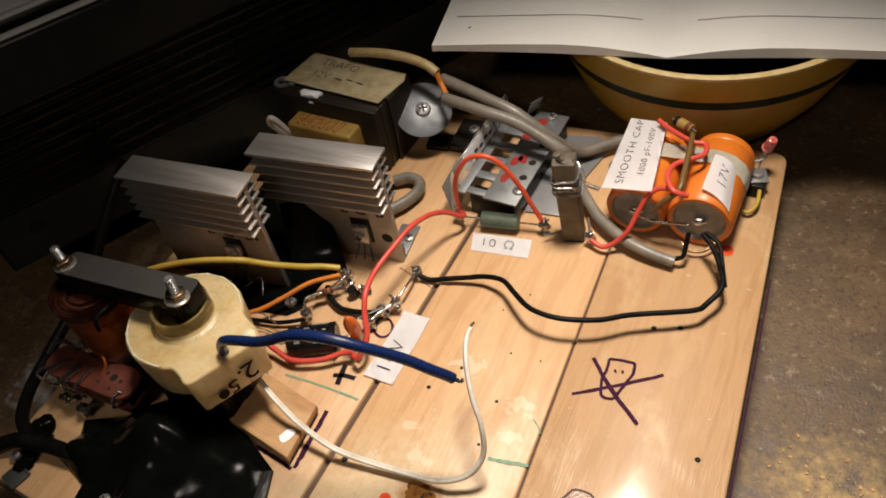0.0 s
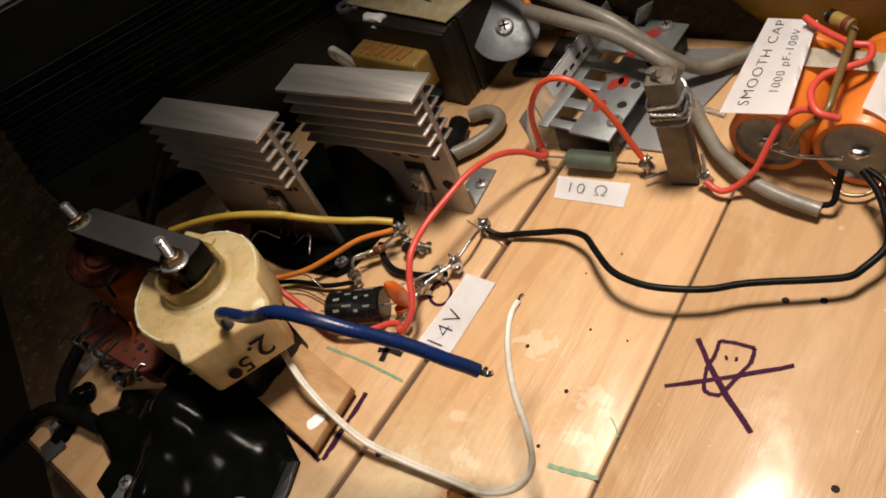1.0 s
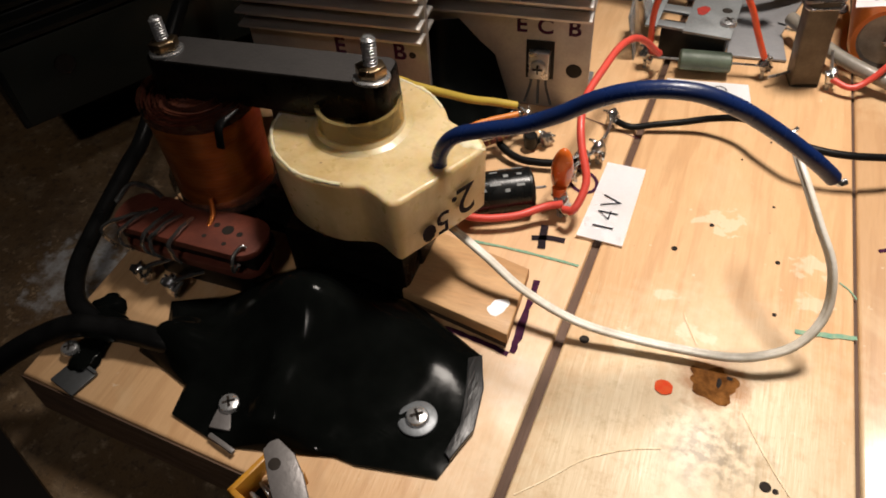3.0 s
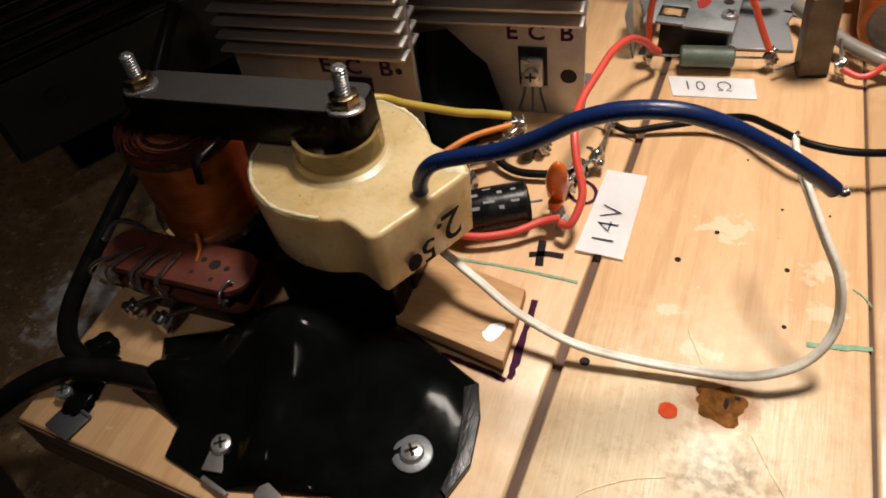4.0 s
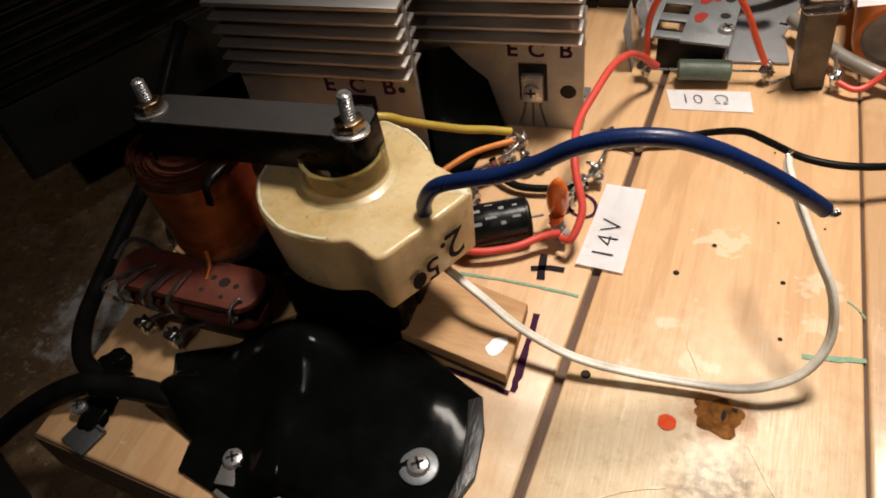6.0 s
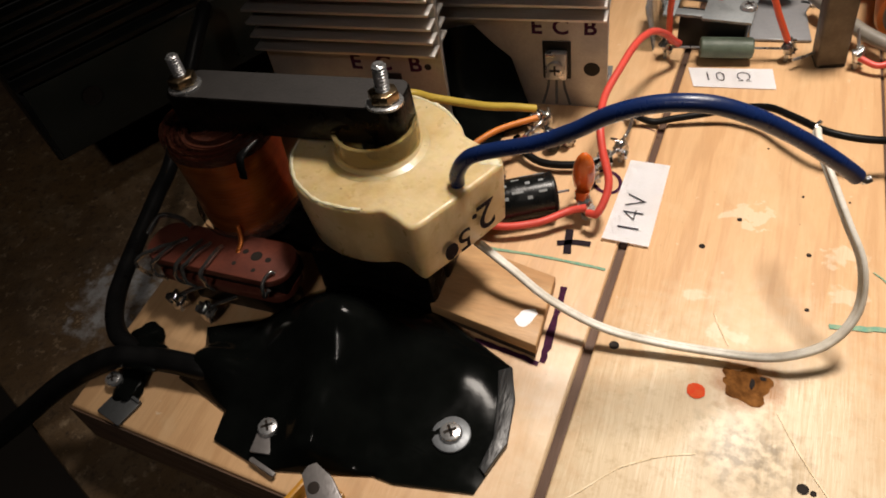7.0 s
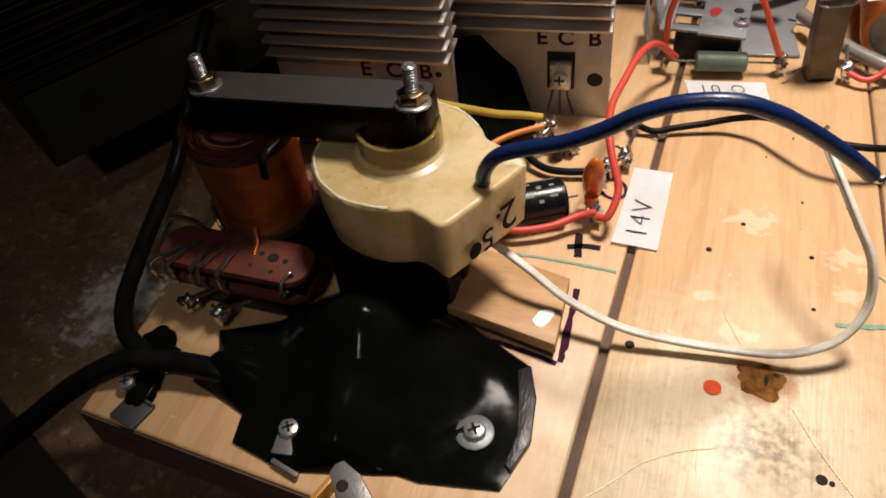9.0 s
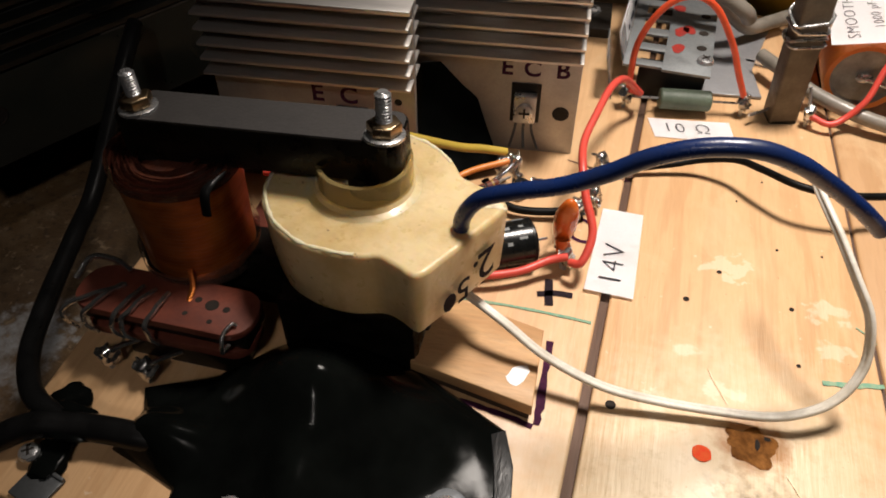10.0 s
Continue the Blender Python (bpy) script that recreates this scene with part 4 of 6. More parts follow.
CX, CY, CR = -0.0567, 0.0692, 0.0218
lug = [(-0.0275, 0.0742), (-0.0258, 0.0727), (-0.0249, 0.0714), (-0.0250, 0.0700), (-0.0356, 0.0494), (-0.0367, 0.0475), (-0.0384, 0.0466), (-0.0403, 0.0472), (-0.0424, 0.0485), (-0.0446, 0.0494)]
arc = [(CX + CR * math.cos(radians(a)), CY + (CR - 0.0006) * math.sin(radians(a))) for a in range(-64, -338, -6)]
outline = [(x, y) for x, y in arc] + [(-0.0345, 0.0775), (-0.0310, 0.0762)] + lug
cream = cast_block(outline, 0.0250, 0.0455, 0.0011)
coil = part("secondary_coil", cream, "cream", fly, "cream potted high-voltage coil", 60)
part("collar", moved(lathe([(0.0098, 0.0448), (0.0136, 0.0450), (0.0124, 0.0457), (0.0111, 0.0462), (0.0106, 0.0472), (0.0098, 0.0473)], 44), pose(-0.0565, 0.0700, 0)), "cream", coil)
part("former_tube", moved(lathe([(0.0094, 0.0440), (0.0104, 0.0440), (0.0104, 0.0526), (0.0094, 0.0526)], 44, True), pose(-0.0562, 0.0702, 0)), "tube", coil, "translucent amber former tube")
part("lower_flange", moved(lathe([(0, 0.0195), (0.0160, 0.0195), (0.0172, 0.0210), (0.0176, 0.0249), (0, 0.0249)], 44), pose(-0.0540, 0.0685, 0)), "black_plastic", coil)
part("wax_corner", moved(block(0.0140, 0.0095, 0.0015, (0, 0, 0), 0.0004), pose(-0.0690, 0.0800, 0.0451, 3, -2, 6)), "cream", coil)
rim_line = [(CX + (x - CX) * 0.962, CY + (y - CY) * 0.962, 0.04535) for x, y in outline[2:-14]]
part("worn_edge", sweep(rim_line, lambda u: 0.00045 + 0.00035 * noise.noise(Vector((u * 40, 3, 1))), 7, 3, wobble=0.0003), "cream_rough", coil, "chipped whitish upper edge", 60)
part("wax_lump", blob(0.0030, (-0.0290, 0.0715, 0.0450), (1.1, 0.9, 0.35), 0.4), "cream_rough", coil)
fa, fb = Vector((-0.0374, 0.0465, 0)), Vector((-0.0249, 0.0700, 0))
face_x = (fa - fb).normalized()
face_n = Vector((fb.y - fa.y, fa.x - fb.x, 0)).normalized()
mt = Matrix((face_x, Vector((0, 0, -1)), face_n)).transposed().to_4x4()
for ch, u, z, size in (("2", 0.25, 0.0352, 0.0122), (".", 0.38, 0.0340, 0.0110), ("5", 0.52, 0.0322, 0.0092)):
    mt.translation = fb.lerp(fa, u) + face_n * 0.00030 + Vector((0, 0, z))
    letters("marker_digit", ch, size, mt, "ink", coil, 0.00008)
dot = moved(blob(0.0022, (0, 0, 0), (0.95, 1.15, 0.05), 0.1), Matrix.Translation(fb.lerp(fa, 0.68) + face_n * 0.0003 + Vector((0, 0, 0.0312))) @ mt.to_3x3().to_4x4())
part("marker_blot", dot, "ink", coil, "blotted marker circle")

# ferrite yoke: near-black sides and a lighter grey top
BT = 3.0
yoke = prism([(x, y) for x, y in rounded(0.0610, 0.0116, 0.0030)], 0, 0.0105, 0.0005)
yoke_m = pose(-0.0775, 0.0705, 0.0487, 0, -2.5, BT)
core = part("ferrite_yoke", moved(yoke, yoke_m), "ferrite_side", fly, "black ferrite bar")
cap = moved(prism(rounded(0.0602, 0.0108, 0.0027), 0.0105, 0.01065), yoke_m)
part("ground_face", cap, "ferrite", core, "grey top of the ferrite bar")
part("core_leg", moved(lathe([(0, 0.015), (0.0056, 0.015), (0.0058, 0.0505), (0, 0.0505)], 30), pose(-0.0545, 0.0708, 0)), "ferrite_side", core)
for x, y in ((-0.0508, 0.0685), (-0.1062, 0.0672)):
    part("rod_sleeve", moved(lathe([(0, 0.030), (0.0026, 0.030), (0.0026, 0.0600), (0, 0.0600)], 22), pose(x, y, 0.0)), "ferrite_side", core)
part("end_ledge", moved(prism(rounded(0.0105, 0.0098, 0.0040), 0.0490, 0.0572, 0.0004), pose(-0.1062, 0.0682, 0)), "ferrite_side", core)
part("core_leg", moved(lathe([(0, 0.015), (0.0058, 0.015), (0.0058, 0.0495), (0, 0.0495)], 30), pose(-0.1055, 0.0680, 0)), "ferrite_side", core)


def bolt(x, y, z, top, dx, dy):
    """Threaded rod end with washer and hex nut, leaning a little."""
    b = new("clamp_bolt")
    b.parent = fly
    b.matrix_world = Matrix.Translation((x, y, z)) @ Vector((dx, dy, top)).to_track_quat("Z", "Y").to_matrix().to_4x4()
    part("washer", lathe([(0.0016, 0), (0.0043, 0), (0.0043, 0.0006), (0.0040, 0.0008), (0.0016, 0.0008)], 28), "steel", b)
    nut = prism([(0.0036 * math.cos(k * math.pi / 3), 0.0036 * math.sin(k * math.pi / 3)) for k in range(6)], 0.0009, 0.0034, 0.0004)
    part("hex_nut", nut, "brass", b, "tarnished hex nut")
    thread = [(0.00128 + (0.00042 if k % 2 else 0), -0.001 + (top + 0.001) * k / 30) for k in range(31)]
    part("thread", lathe([(0, -0.001)] + thread + [(0.0011, top + 0.0003), (0, top + 0.0003)], 16), "steel", b, "bright threaded rod", 15)
    return b


bolt(-0.1062, 0.0676, 0.0578, 0.0088, -0.0008, 0.0006)
bolt(-0.0503, 0.0676, 0.0612, 0.0096, -0.0002, 0.0012)
part("spring_pin", sweep([(-0.0860, 0.0625, 0.0490), (-0.0870, 0.0565, 0.0480), (-0.0872, 0.0548, 0.0425)], 0.0013, 8, flat=0.5), "black_wire", fly, "black strap over the coil")

# copper primary
def tube_wall(sx, sy, r, z0, z1, thick):
    """An open wall of thin film standing on a rounded outline, a little flared and wavy."""
    bm = bmesh.new()
    ring = rounded(sx, sy, r, 6)
    rows = []
    for j in range(4):
        f = 1 + 0.02 * (j / 3) ** 2
        rows.append([bm.verts.new((x * f, y * f, z0 + (z1 - z0) * j / 3 * (0.8 + 0.2 * math.sin(k * 0.55)))) for k, (x, y) in enumerate(ring)])
    n = len(ring)
    faces = [bm.faces.new((p[k], p[(k + 1) % n], q[(k + 1) % n], q[k])) for p, q in zip(rows, rows[1:]) for k in range(n)]
    bmesh.ops.solidify(bm, geom=faces, thickness=thick)
    return bm


prim = new("primary_coil")
prim.parent = fly
prim["label"] = "copper wire coil wrapped in clear film"
prim.matrix_world = pose(-0.0993, 0.0660, 0.0, 0, 0, 4)


def wound_body(rows, r):
    """A winding on a rounded outline whose width changes with height: rows of (z, width, depth)."""
    bm = bmesh.new()
    rings = [[bm.verts.new((x, y, z)) for x, y in rounded(w, d, r, 8)] for z, w, d in rows]
    n = len(rings[0])
    for a, b in zip(rings, rings[1:]):
        for k in range(n):
            bm.faces.new((a[k], a[(k + 1) % n], b[(k + 1) % n], b[k]))
    bm.faces.new(rings[0][::-1])
    bm.faces.new(rings[-1])
    return bm


part("winding", wound_body([(0.0205 + 0.0264 * j / 44, 0.0258 + 0.0016 * (j / 44) ** 2 + 0.00022 * (j % 2), 0.0250 + 0.0016 * (j / 44) ** 2 + 0.00022 * (j % 2)) for j in range(45)], 0.0122), "copper", prim)
part("upper_lap", prism(rounded(0.0276, 0.0268, 0.0128, 8), 0.0466, 0.0480, 0.0006), "lap", prim, "red-brown paper end of the coil")
for j, (w, h) in enumerate(((0.0290, 0.0502), (0.0270, 0.0497), (0.0254, 0.0501), (0.0234, 0.0496), (0.0216, 0.0499), (0.0196, 0.0494))):
    part("film_layer", tube_wall(w, w - 0.0008, 0.0134 - 0.0009 * j, 0.0462 + 0.0004 * j, h, 0.0005), "lap" if j % 2 == 0 else "bakelite", prim, "rolled film edge at the coil end")
part("film_skirt", tube_wall(0.0282, 0.0274, 0.0128, 0.0190, 0.0250, 0.0003), "film", prim, "clear film turned out at the foot of the coil")
part("inner_tube", tube_wall(0.0150, 0.0150, 0.0066, 0.0476, 0.0505, 0.0006), "lap", prim, "brown paper tube round the core leg")
part("lead_out", sweep([(0.0035, -0.0132, 0.0250), (0.0042, -0.0150, 0.0215), (0.0040, -0.0180, 0.0195)], 0.0007, 8), "copper", prim)

# tag strip with wrapped leads
tag = new("tag_board")
tag.parent = fly
tag["label"] = "red-brown bakelite tag board with wound wire leads"
tag.matrix_world = pose(-0.0990, 0.0476, 0.0027, 0, 0, 1)
part("upper_plate", prism(rounded(0.0445, 0.0138, 0.0058, 6), 0.0150, 0.0172, 0.0003), "bakelite", tag)
part("lower_plate", prism(rounded(0.0425, 0.0128, 0.0050, 6), 0.0075, 0.0100, 0.0003), "bakelite", tag)
part("spacer", block(0.042, 0.010, 0.0052, (0, 0.0005, 0.0099), 0.0004), "black_plastic", tag)
part("foot", block(0.030, 0.009, 0.0102, (0.002, 0.001, -0.0027), 0.0004), "black_plastic", tag)
part("back_plate", prism([(x + 0.020, y + 0.033) for x, y in rounded(0.026, 0.030, 0.004, 5)], 0.0150, 0.0172, 0.0003), "bakelite", tag)
for x, y, r in ((0.0110, 0.0006, 0.0015), (0.0072, 0.0014, 0.0008), (0.0148, 0.0001, 0.0008), (0.0060, -0.0030, 0.0006), (0.0125, -0.0040, 0.0006)):
    part("rivet_hole", moved(lathe([(0, 0.0173), (r, 0.0173), (r * 1.1, 0.01722)], 14), pose(x, y, 0)), "hole", tag)
for x, dx in ((-0.0215, 0.0105), (-0.0165, 0.0045), (-0.0095, 0.0030), (-0.0070, 0.0035), (-0.0010, 0.0012), (0.0175, 0.0020)):
    big = x < 0.01
    top = 0.0015 if big else -0.0040
    part("wound_lead", sweep([(x + dx, top, 0.0178), (x + dx * 0.4, -0.0045, 0.0184), (x, -0.0082, 0.0170), (x - 0.0002, -0.0088, 0.0130), (x + 0.0008, -0.0078, 0.0100 if big else 0.0150)], 0.00062 if big else 0.0005, 8, wobble=0.0006, twin=0.3 if big else 0.0), "solder", tag, "tinned wire wound over the edge", 60)
part("loose_lead", sweep([(-0.0235, 0.0000, 0.0180), (-0.0215, 0.0050, 0.0205), (-0.0160, 0.0060, 0.0200), (-0.0110, 0.0045, 0.0190)], 0.0008, 8), "solder", tag)
for x, y in ((-0.1145, 0.0385), (-0.1035, 0.0372)):
    p = terminal((x, y, 0), "solder pin with twisted tinned leads", 0.0058)
    part("lead", sweep([(0, 0, 0.005), (0.003, 0.002, 0.0066), (0.007, 0.006, 0.0062)], 0.0007, 6), "solder", p)
    part("lead", sweep([(0, 0, 0.004), (0.0025, -0.002, 0.0052), (0.0035, 0.001, 0.0062)], 0.0006, 6), "solder", p)
terminal((-0.0790, 0.0385, 0), "solder pin beside the tag board", 0.006)

# ---- taped lump ----
def tape_lump():
    edge = [(-0.1030, 0.0345), (-0.1000, 0.0290), (-0.1015, 0.0180), (-0.0900, 0.0150), (-0.0838, 0.0130), (-0.0822, 0.0052), (-0.0665, 0.0020), (-0.0540, 0.0050), (-0.0400, 0.0086), (-0.0345, 0.0083), (-0.0162, 0.0116), (-0.0126, 0.0248), (-0.0142, 0.0362), (-0.0176, 0.0452), (-0.0300, 0.0510), (-0.0400, 0.0555), (-0.0560, 0.0575), (-0.0740, 0.0550), (-0.0880, 0.0420)]
    ring = []
    for a, b in zip(edge, edge[1:] + edge[:1]):
        for k in range(8):
            ring.append(Vector(a).lerp(Vector(b), k / 8))
    c = Vector((-0.0545, 0.0275))
    bm = bmesh.new()
    rows = []

    def height(p, s):
        h = 0.0205 * math.exp(-((p.x + 0.0600) / 0.0190) ** 2 - ((p.y - 0.0385) / 0.0150) ** 2)
        h += 0.0085 * math.exp(-((p.x + 0.0560) / 0.0085) ** 2 - ((p.y - 0.0150) / 0.0120) ** 2)
        h += 0.0032 * math.exp(-((p.x + 0.0370) / 0.0140) ** 2 - ((p.y - 0.0400) / 0.0130) ** 2)
        h += 0.0085 * math.exp(-((p.x + 0.0930) / 0.0150) ** 2 - ((p.y - 0.0225) / 0.0062) ** 2)
        w = noise.noise(Vector((p.x * 120, p.y * 50, 1))) * 0.0007 + noise.noise(Vector((p.x * 420, p.y * 230, 4))) * 0.00008
        w += 0.0014 * math.exp(-((p.x + 0.0335 - (p.y - 0.017) * 0.9) / 0.0012) ** 2) * (1 if p.y < 0.024 else 0)
        rim = min(1.0, (1 - s) * 7) ** 0.6
        return 0.0010 + (h + w * min(1, h / 0.003 + 0.35)) * rim + 0.0004 * rim

    n = 26
    for j in range(n + 1):
        s = j / n
        rows.append([])
        for p in ring:
            q = c.lerp(p, s)
            rows[-1].append(bm.verts.new((q.x, q.y, height(q, s))))
    rows.append([bm.verts.new((p.x, p.y, 0.0002)) for p in ring])
    m = len(ring)
    for a, b in zip(rows, rows[1:]):
        for k in range(m):
            bm.faces.new((a[k], a[(k + 1) % m], b[(k + 1) % m], b[k]))
    bmesh.ops.remove_doubles(bm, verts=rows[0], dist=1e-5)
    return bm


lump = part("taped_lump", tape_lump(), "tape", smooth=70)
tagged(lump, "shiny black tape wrapped over a lumpy component", "tape bundle")
part("scuffed_edge", prism([(-0.0176, 0.0450), (-0.0141, 0.0364), (-0.0124, 0.0248), (-0.0150, 0.0160), (-0.0168, 0.0172), (-0.0160, 0.0252), (-0.0182, 0.0350), (-0.0206, 0.0430)], 0.0010, 0.0022, 0.0003), "tape_edge", lump, "scuffed layered tape edge")
screw("washer_screw", (-0.0257, 0.0231, 0.0018), 0.0028, "cross-head screw with grey washer through black tape", 0.0047)
screw("washer_screw", (-0.0690, 0.0112, 0.0030), 0.0027, "cross-head screw in a metal clip", 0)
clip = part("metal_clip", merge(block(0.0052, 0.0090, 0.0008, (-0.0686, 0.0092, 0.0022), 0.0002, 8), block(0.0080, 0.0012, 0.0012, (-0.0660, 0.0022, 0.0010), 0.0002, -14)), "lever_metal")
tagged(clip, "small folded zinc clip under a screw", "metal clip")
tab = part("cable_clamp", merge(block(0.0088, 0.0076, 0.0009, (-0.1122, 0.0056, 0.0004), 0.0003, -14), block(0.0088, 0.0009, 0.0016, (-0.1113, 0.0093, 0.0004), 0.0003, -14)), "dark_zinc")
tagged(tab, "grey metal cable clamp on the board edge", "cable clamp")
screw("clamp_screw", (-0.1176, 0.0118, 0.0024), 0.0024, "small screw beside the black cable", 0)

# connector on the front edge
conn = thing("terminal_connector", "amber plastic connector frame with metal lever", "connector", (-0.0500, -0.0035, -0.004), turn=-18)
fr = merge(block(0.0105, 0.0014, 0.0090, (0, 0.0060, 0), 0.0003), block(0.0105, 0.0014, 0.0090, (0, -0.0060, 0), 0.0003))
merge(fr, merge(block(0.0014, 0.0134, 0.0090, (-0.0046, 0, 0), 0.0003), block(0.0014, 0.0134, 0.0090, (0.0046, 0, 0), 0.0003)))
part("frame", fr, "amber", conn)
part("spring", sweep([(0.0022 * math.cos(k * 0.9), -0.0045 + 0.0004 * k, 0.005 + 0.0022 * math.sin(k * 0.9)) for k in range(24)], 0.0004, 6, 3), "steel", conn, "dark coil spring")
part("floor", block(0.0080, 0.0110, 0.0010, (0, 0, 0.0005), 0.0001), "black_plastic", conn)
part("support", block(0.0100, 0.0120, 0.0240, (0, 0, -0.024), 0.0004), "dark_ply", conn)
to_conn = pose(-0.0500, -0.0035, -0.004, 0, 0, -18).inverted()
lever_m = to_conn @ pose(-0.0418, -0.0058, 0.0085, 0, 14, 0) @ pose(0, 0, 0, 14, 0, -49)
lever_outline = [(-0.0125, -0.0020), (-0.0112, -0.0042), (-0.0040, -0.0046), (0.0135, -0.0040), (0.0135, 0.0044), (-0.0030, 0.0046), (-0.0080, 0.0036), (-0.0125, 0.0005)]
part("lever", moved(prism([(x, y * 0.80) for x, y in lever_outline], 0, 0.0011, 0.0003), lever_m), "lever_metal", conn, "bevelled grey metal lever")
part("lever_hole", moved(lathe([(0, 0.00125), (0.0011, 0.00125), (0.0014, 0.00112)], 14), lever_m @ pose(-0.0072, -0.0016, 0)), "hole", conn)
part("lever_barrel", moved(lathe([(0, 0), (0.0026, 0), (0.0030, 0.0008), (0.0030, 0.0052), (0.0024, 0.0060), (0, 0.0061)], 24), lever_m @ pose(0.0052, -0.0062, 0.0012, 0, 90, 0)), "steel", conn, "chromed barrel beside the lever")

# ---- wires ----
wire("high_voltage_wire", [(-0.0330, 0.0622, 0.0435), (-0.0325, 0.0619, 0.0490), (-0.0290, 0.0619, 0.0545), (-0.0220, 0.0621, 0.0578), (-0.0140, 0.0622, 0.0608), (-0.0062, 0.0625, 0.0652), (0.0010, 0.0629, 0.0702), (0.0090, 0.0637, 0.0732), (0.0178, 0.0649, 0.0736), (0.0252, 0.0672, 0.0704), (0.0305, 0.0700, 0.0661), (0.0362, 0.0728, 0.0611), (0.0415, 0.0748, 0.0564), (0.0454, 0.0768, 0.0522), (0.0472, 0.0776, 0.0502)], 0.00175, "blue", "thick dark blue high-voltage wire from the cream coil", tip=[(0.0468, 0.0775, 0.0505), (0.0488, 0.0782, 0.0488), (0.0500, 0.0789, 0.0490)], n=14)
white = [(-0.0342, 0.0690, 0.0185), (-0.0230, 0.0642, 0.0160), (-0.0121, 0.0612, 0.0105), (0.0017, 0.0592, 0.0065), (0.0157, 0.0601, 0.0042), (0.0319, 0.0618, 0.0034), (0.0400, 0.0623, 0.0046), (0.0456, 0.0634, 0.0066), (0.0507, 0.0660, 0.0084), (0.0544, 0.0692, 0.0122), (0.0559, 0.0729, 0.0180), (0.0540, 0.0772, 0.0262), (0.0495, 0.0821, 0.0325), (0.0453, 0.0884, 0.0373), (0.0422, 0.0947, 0.0398), (0.0407, 0.0996, 0.0404), (0.0404, 0.1030, 0.0400)]
wire("white_wire", [(-0.0440, 0.0740, 0.0180)] + white, 0.00112, "white_wire", "dirty white twin flex curving over the board", tip=[(0.0404, 0.1026, 0.0398), (0.0402, 0.1042, 0.0402), (0.0410, 0.1052, 0.0410)], n=24, twin=0.42)
wire("red_wire", [(-0.0900, 0.0850, 0.0300), (-0.0780, 0.0880, 0.0290), (-0.0680, 0.0900, 0.0220), (-0.0590, 0.0900, 0.0120)] + [(-0.0492, 0.089, 0.008), (-0.0447, 0.0884, 0.006), (-0.0352, 0.0868, 0.005), (-0.0244, 0.0908, 0.005), (-0.0166, 0.0964, 0.006), (-0.012, 0.0978, 0.007)], 0.00114, "red", "red wire from the coil to the plus pin", group="red hook-up wires")
wire("red_wire", [(-0.0113, 0.0963, 0.0065), (-0.0082, 0.0958, 0.0082), (-0.0069, 0.1022, 0.0133), (-0.0105, 0.1093, 0.0194), (-0.0127, 0.1161, 0.0232), (-0.0138, 0.1267, 0.0240), (-0.0120, 0.1387, 0.0254), (-0.0098, 0.1510, 0.0260), (-0.0070, 0.1620, 0.0230), (-0.0042, 0.1706, 0.0168), (-0.0008, 0.1756, 0.0106), (-0.0006, 0.1785, 0.0086), (-0.0032, 0.1806, 0.0078)], 0.00114, "red", "long red wire arching over the board", group="red hook-up wires")
wire("red_wire", [(-0.0043, 0.1815, 0.0074), (-0.0042, 0.1815, 0.0244), (0.0015, 0.1823, 0.0373), (0.0096, 0.1833, 0.0419), (0.0174, 0.1844, 0.0381), (0.0249, 0.1853, 0.0265), (0.0291, 0.1859, 0.0168), (0.0331, 0.1864, 0.008)], 0.00108, "red_orange", "orange-red wire arching over the resistor", group="red hook-up wires")
wire("red_wire", [(0.0551, 0.1848, 0.005), (0.061, 0.183, 0.004), (0.0657, 0.1852, 0.006), (0.0704, 0.1879, 0.012), (0.0732, 0.193, 0.02), (0.0763, 0.1964, 0.027), (0.0814, 0.1981, 0.03), (0.0913, 0.1954, 0.031)], 0.00105, "red", "red wire running up to the capacitors", group="red hook-up wires")
wire("red_wire", [(0.0692, 0.2349, 0.033), (0.0758, 0.23, 0.033), (0.0857, 0.2239, 0.034), (0.0911, 0.2236, 0.034), (0.0921, 0.2176, 0.034), (0.0874, 0.213, 0.034), (0.0827, 0.2084, 0.034), (0.0817, 0.201, 0.034), (0.0855, 0.1948, 0.033), (0.0913, 0.1954, 0.031)], 0.00108, "red", "red wire looped on top of the capacitors", group="red hook-up wires")
bl = [(-0.0019, 0.1444, 0.002), (0.0053, 0.1466, 0.003), (0.0132, 0.149, 0.004), (0.0215, 0.1505, 0.0062), (0.0304, 0.1486, 0.0095), (0.0375, 0.1431, 0.0115), (0.045, 0.1377, 0.0125), (0.0512, 0.1359, 0.0126), (0.0584, 0.1359, 0.0125), (0.0659, 0.1379, 0.012), (0.0742, 0.1416, 0.0112), (0.0817, 0.1469, 0.0105), (0.0895, 0.151, 0.01), (0.0972, 0.1547, 0.0095), (0.1052, 0.1591, 0.009), (0.108, 0.163, 0.009), (0.1117, 0.1717, 0.011), (0.1082, 0.1818, 0.012), (0.1043, 0.1882, 0.013), (0.0991, 0.1934, 0.014)]
wire("black_wire", [(-0.0070, 0.1440, 0.0035)] + bl, 0.0011, "black_wire", "long black wire lying across the planks", tip=[(-0.0065, 0.1441, 0.0035), (-0.0085, 0.1447, 0.0050)], group="black wires")
wire("black_wire", [(0.1003, 0.1935, 0.0150), (0.1060, 0.1900, 0.0140), (0.1090, 0.1830, 0.0122), (0.1126, 0.1725, 0.0102)], 0.0009, "black_wire", "short black wire beside the capacitors", group="black wires")
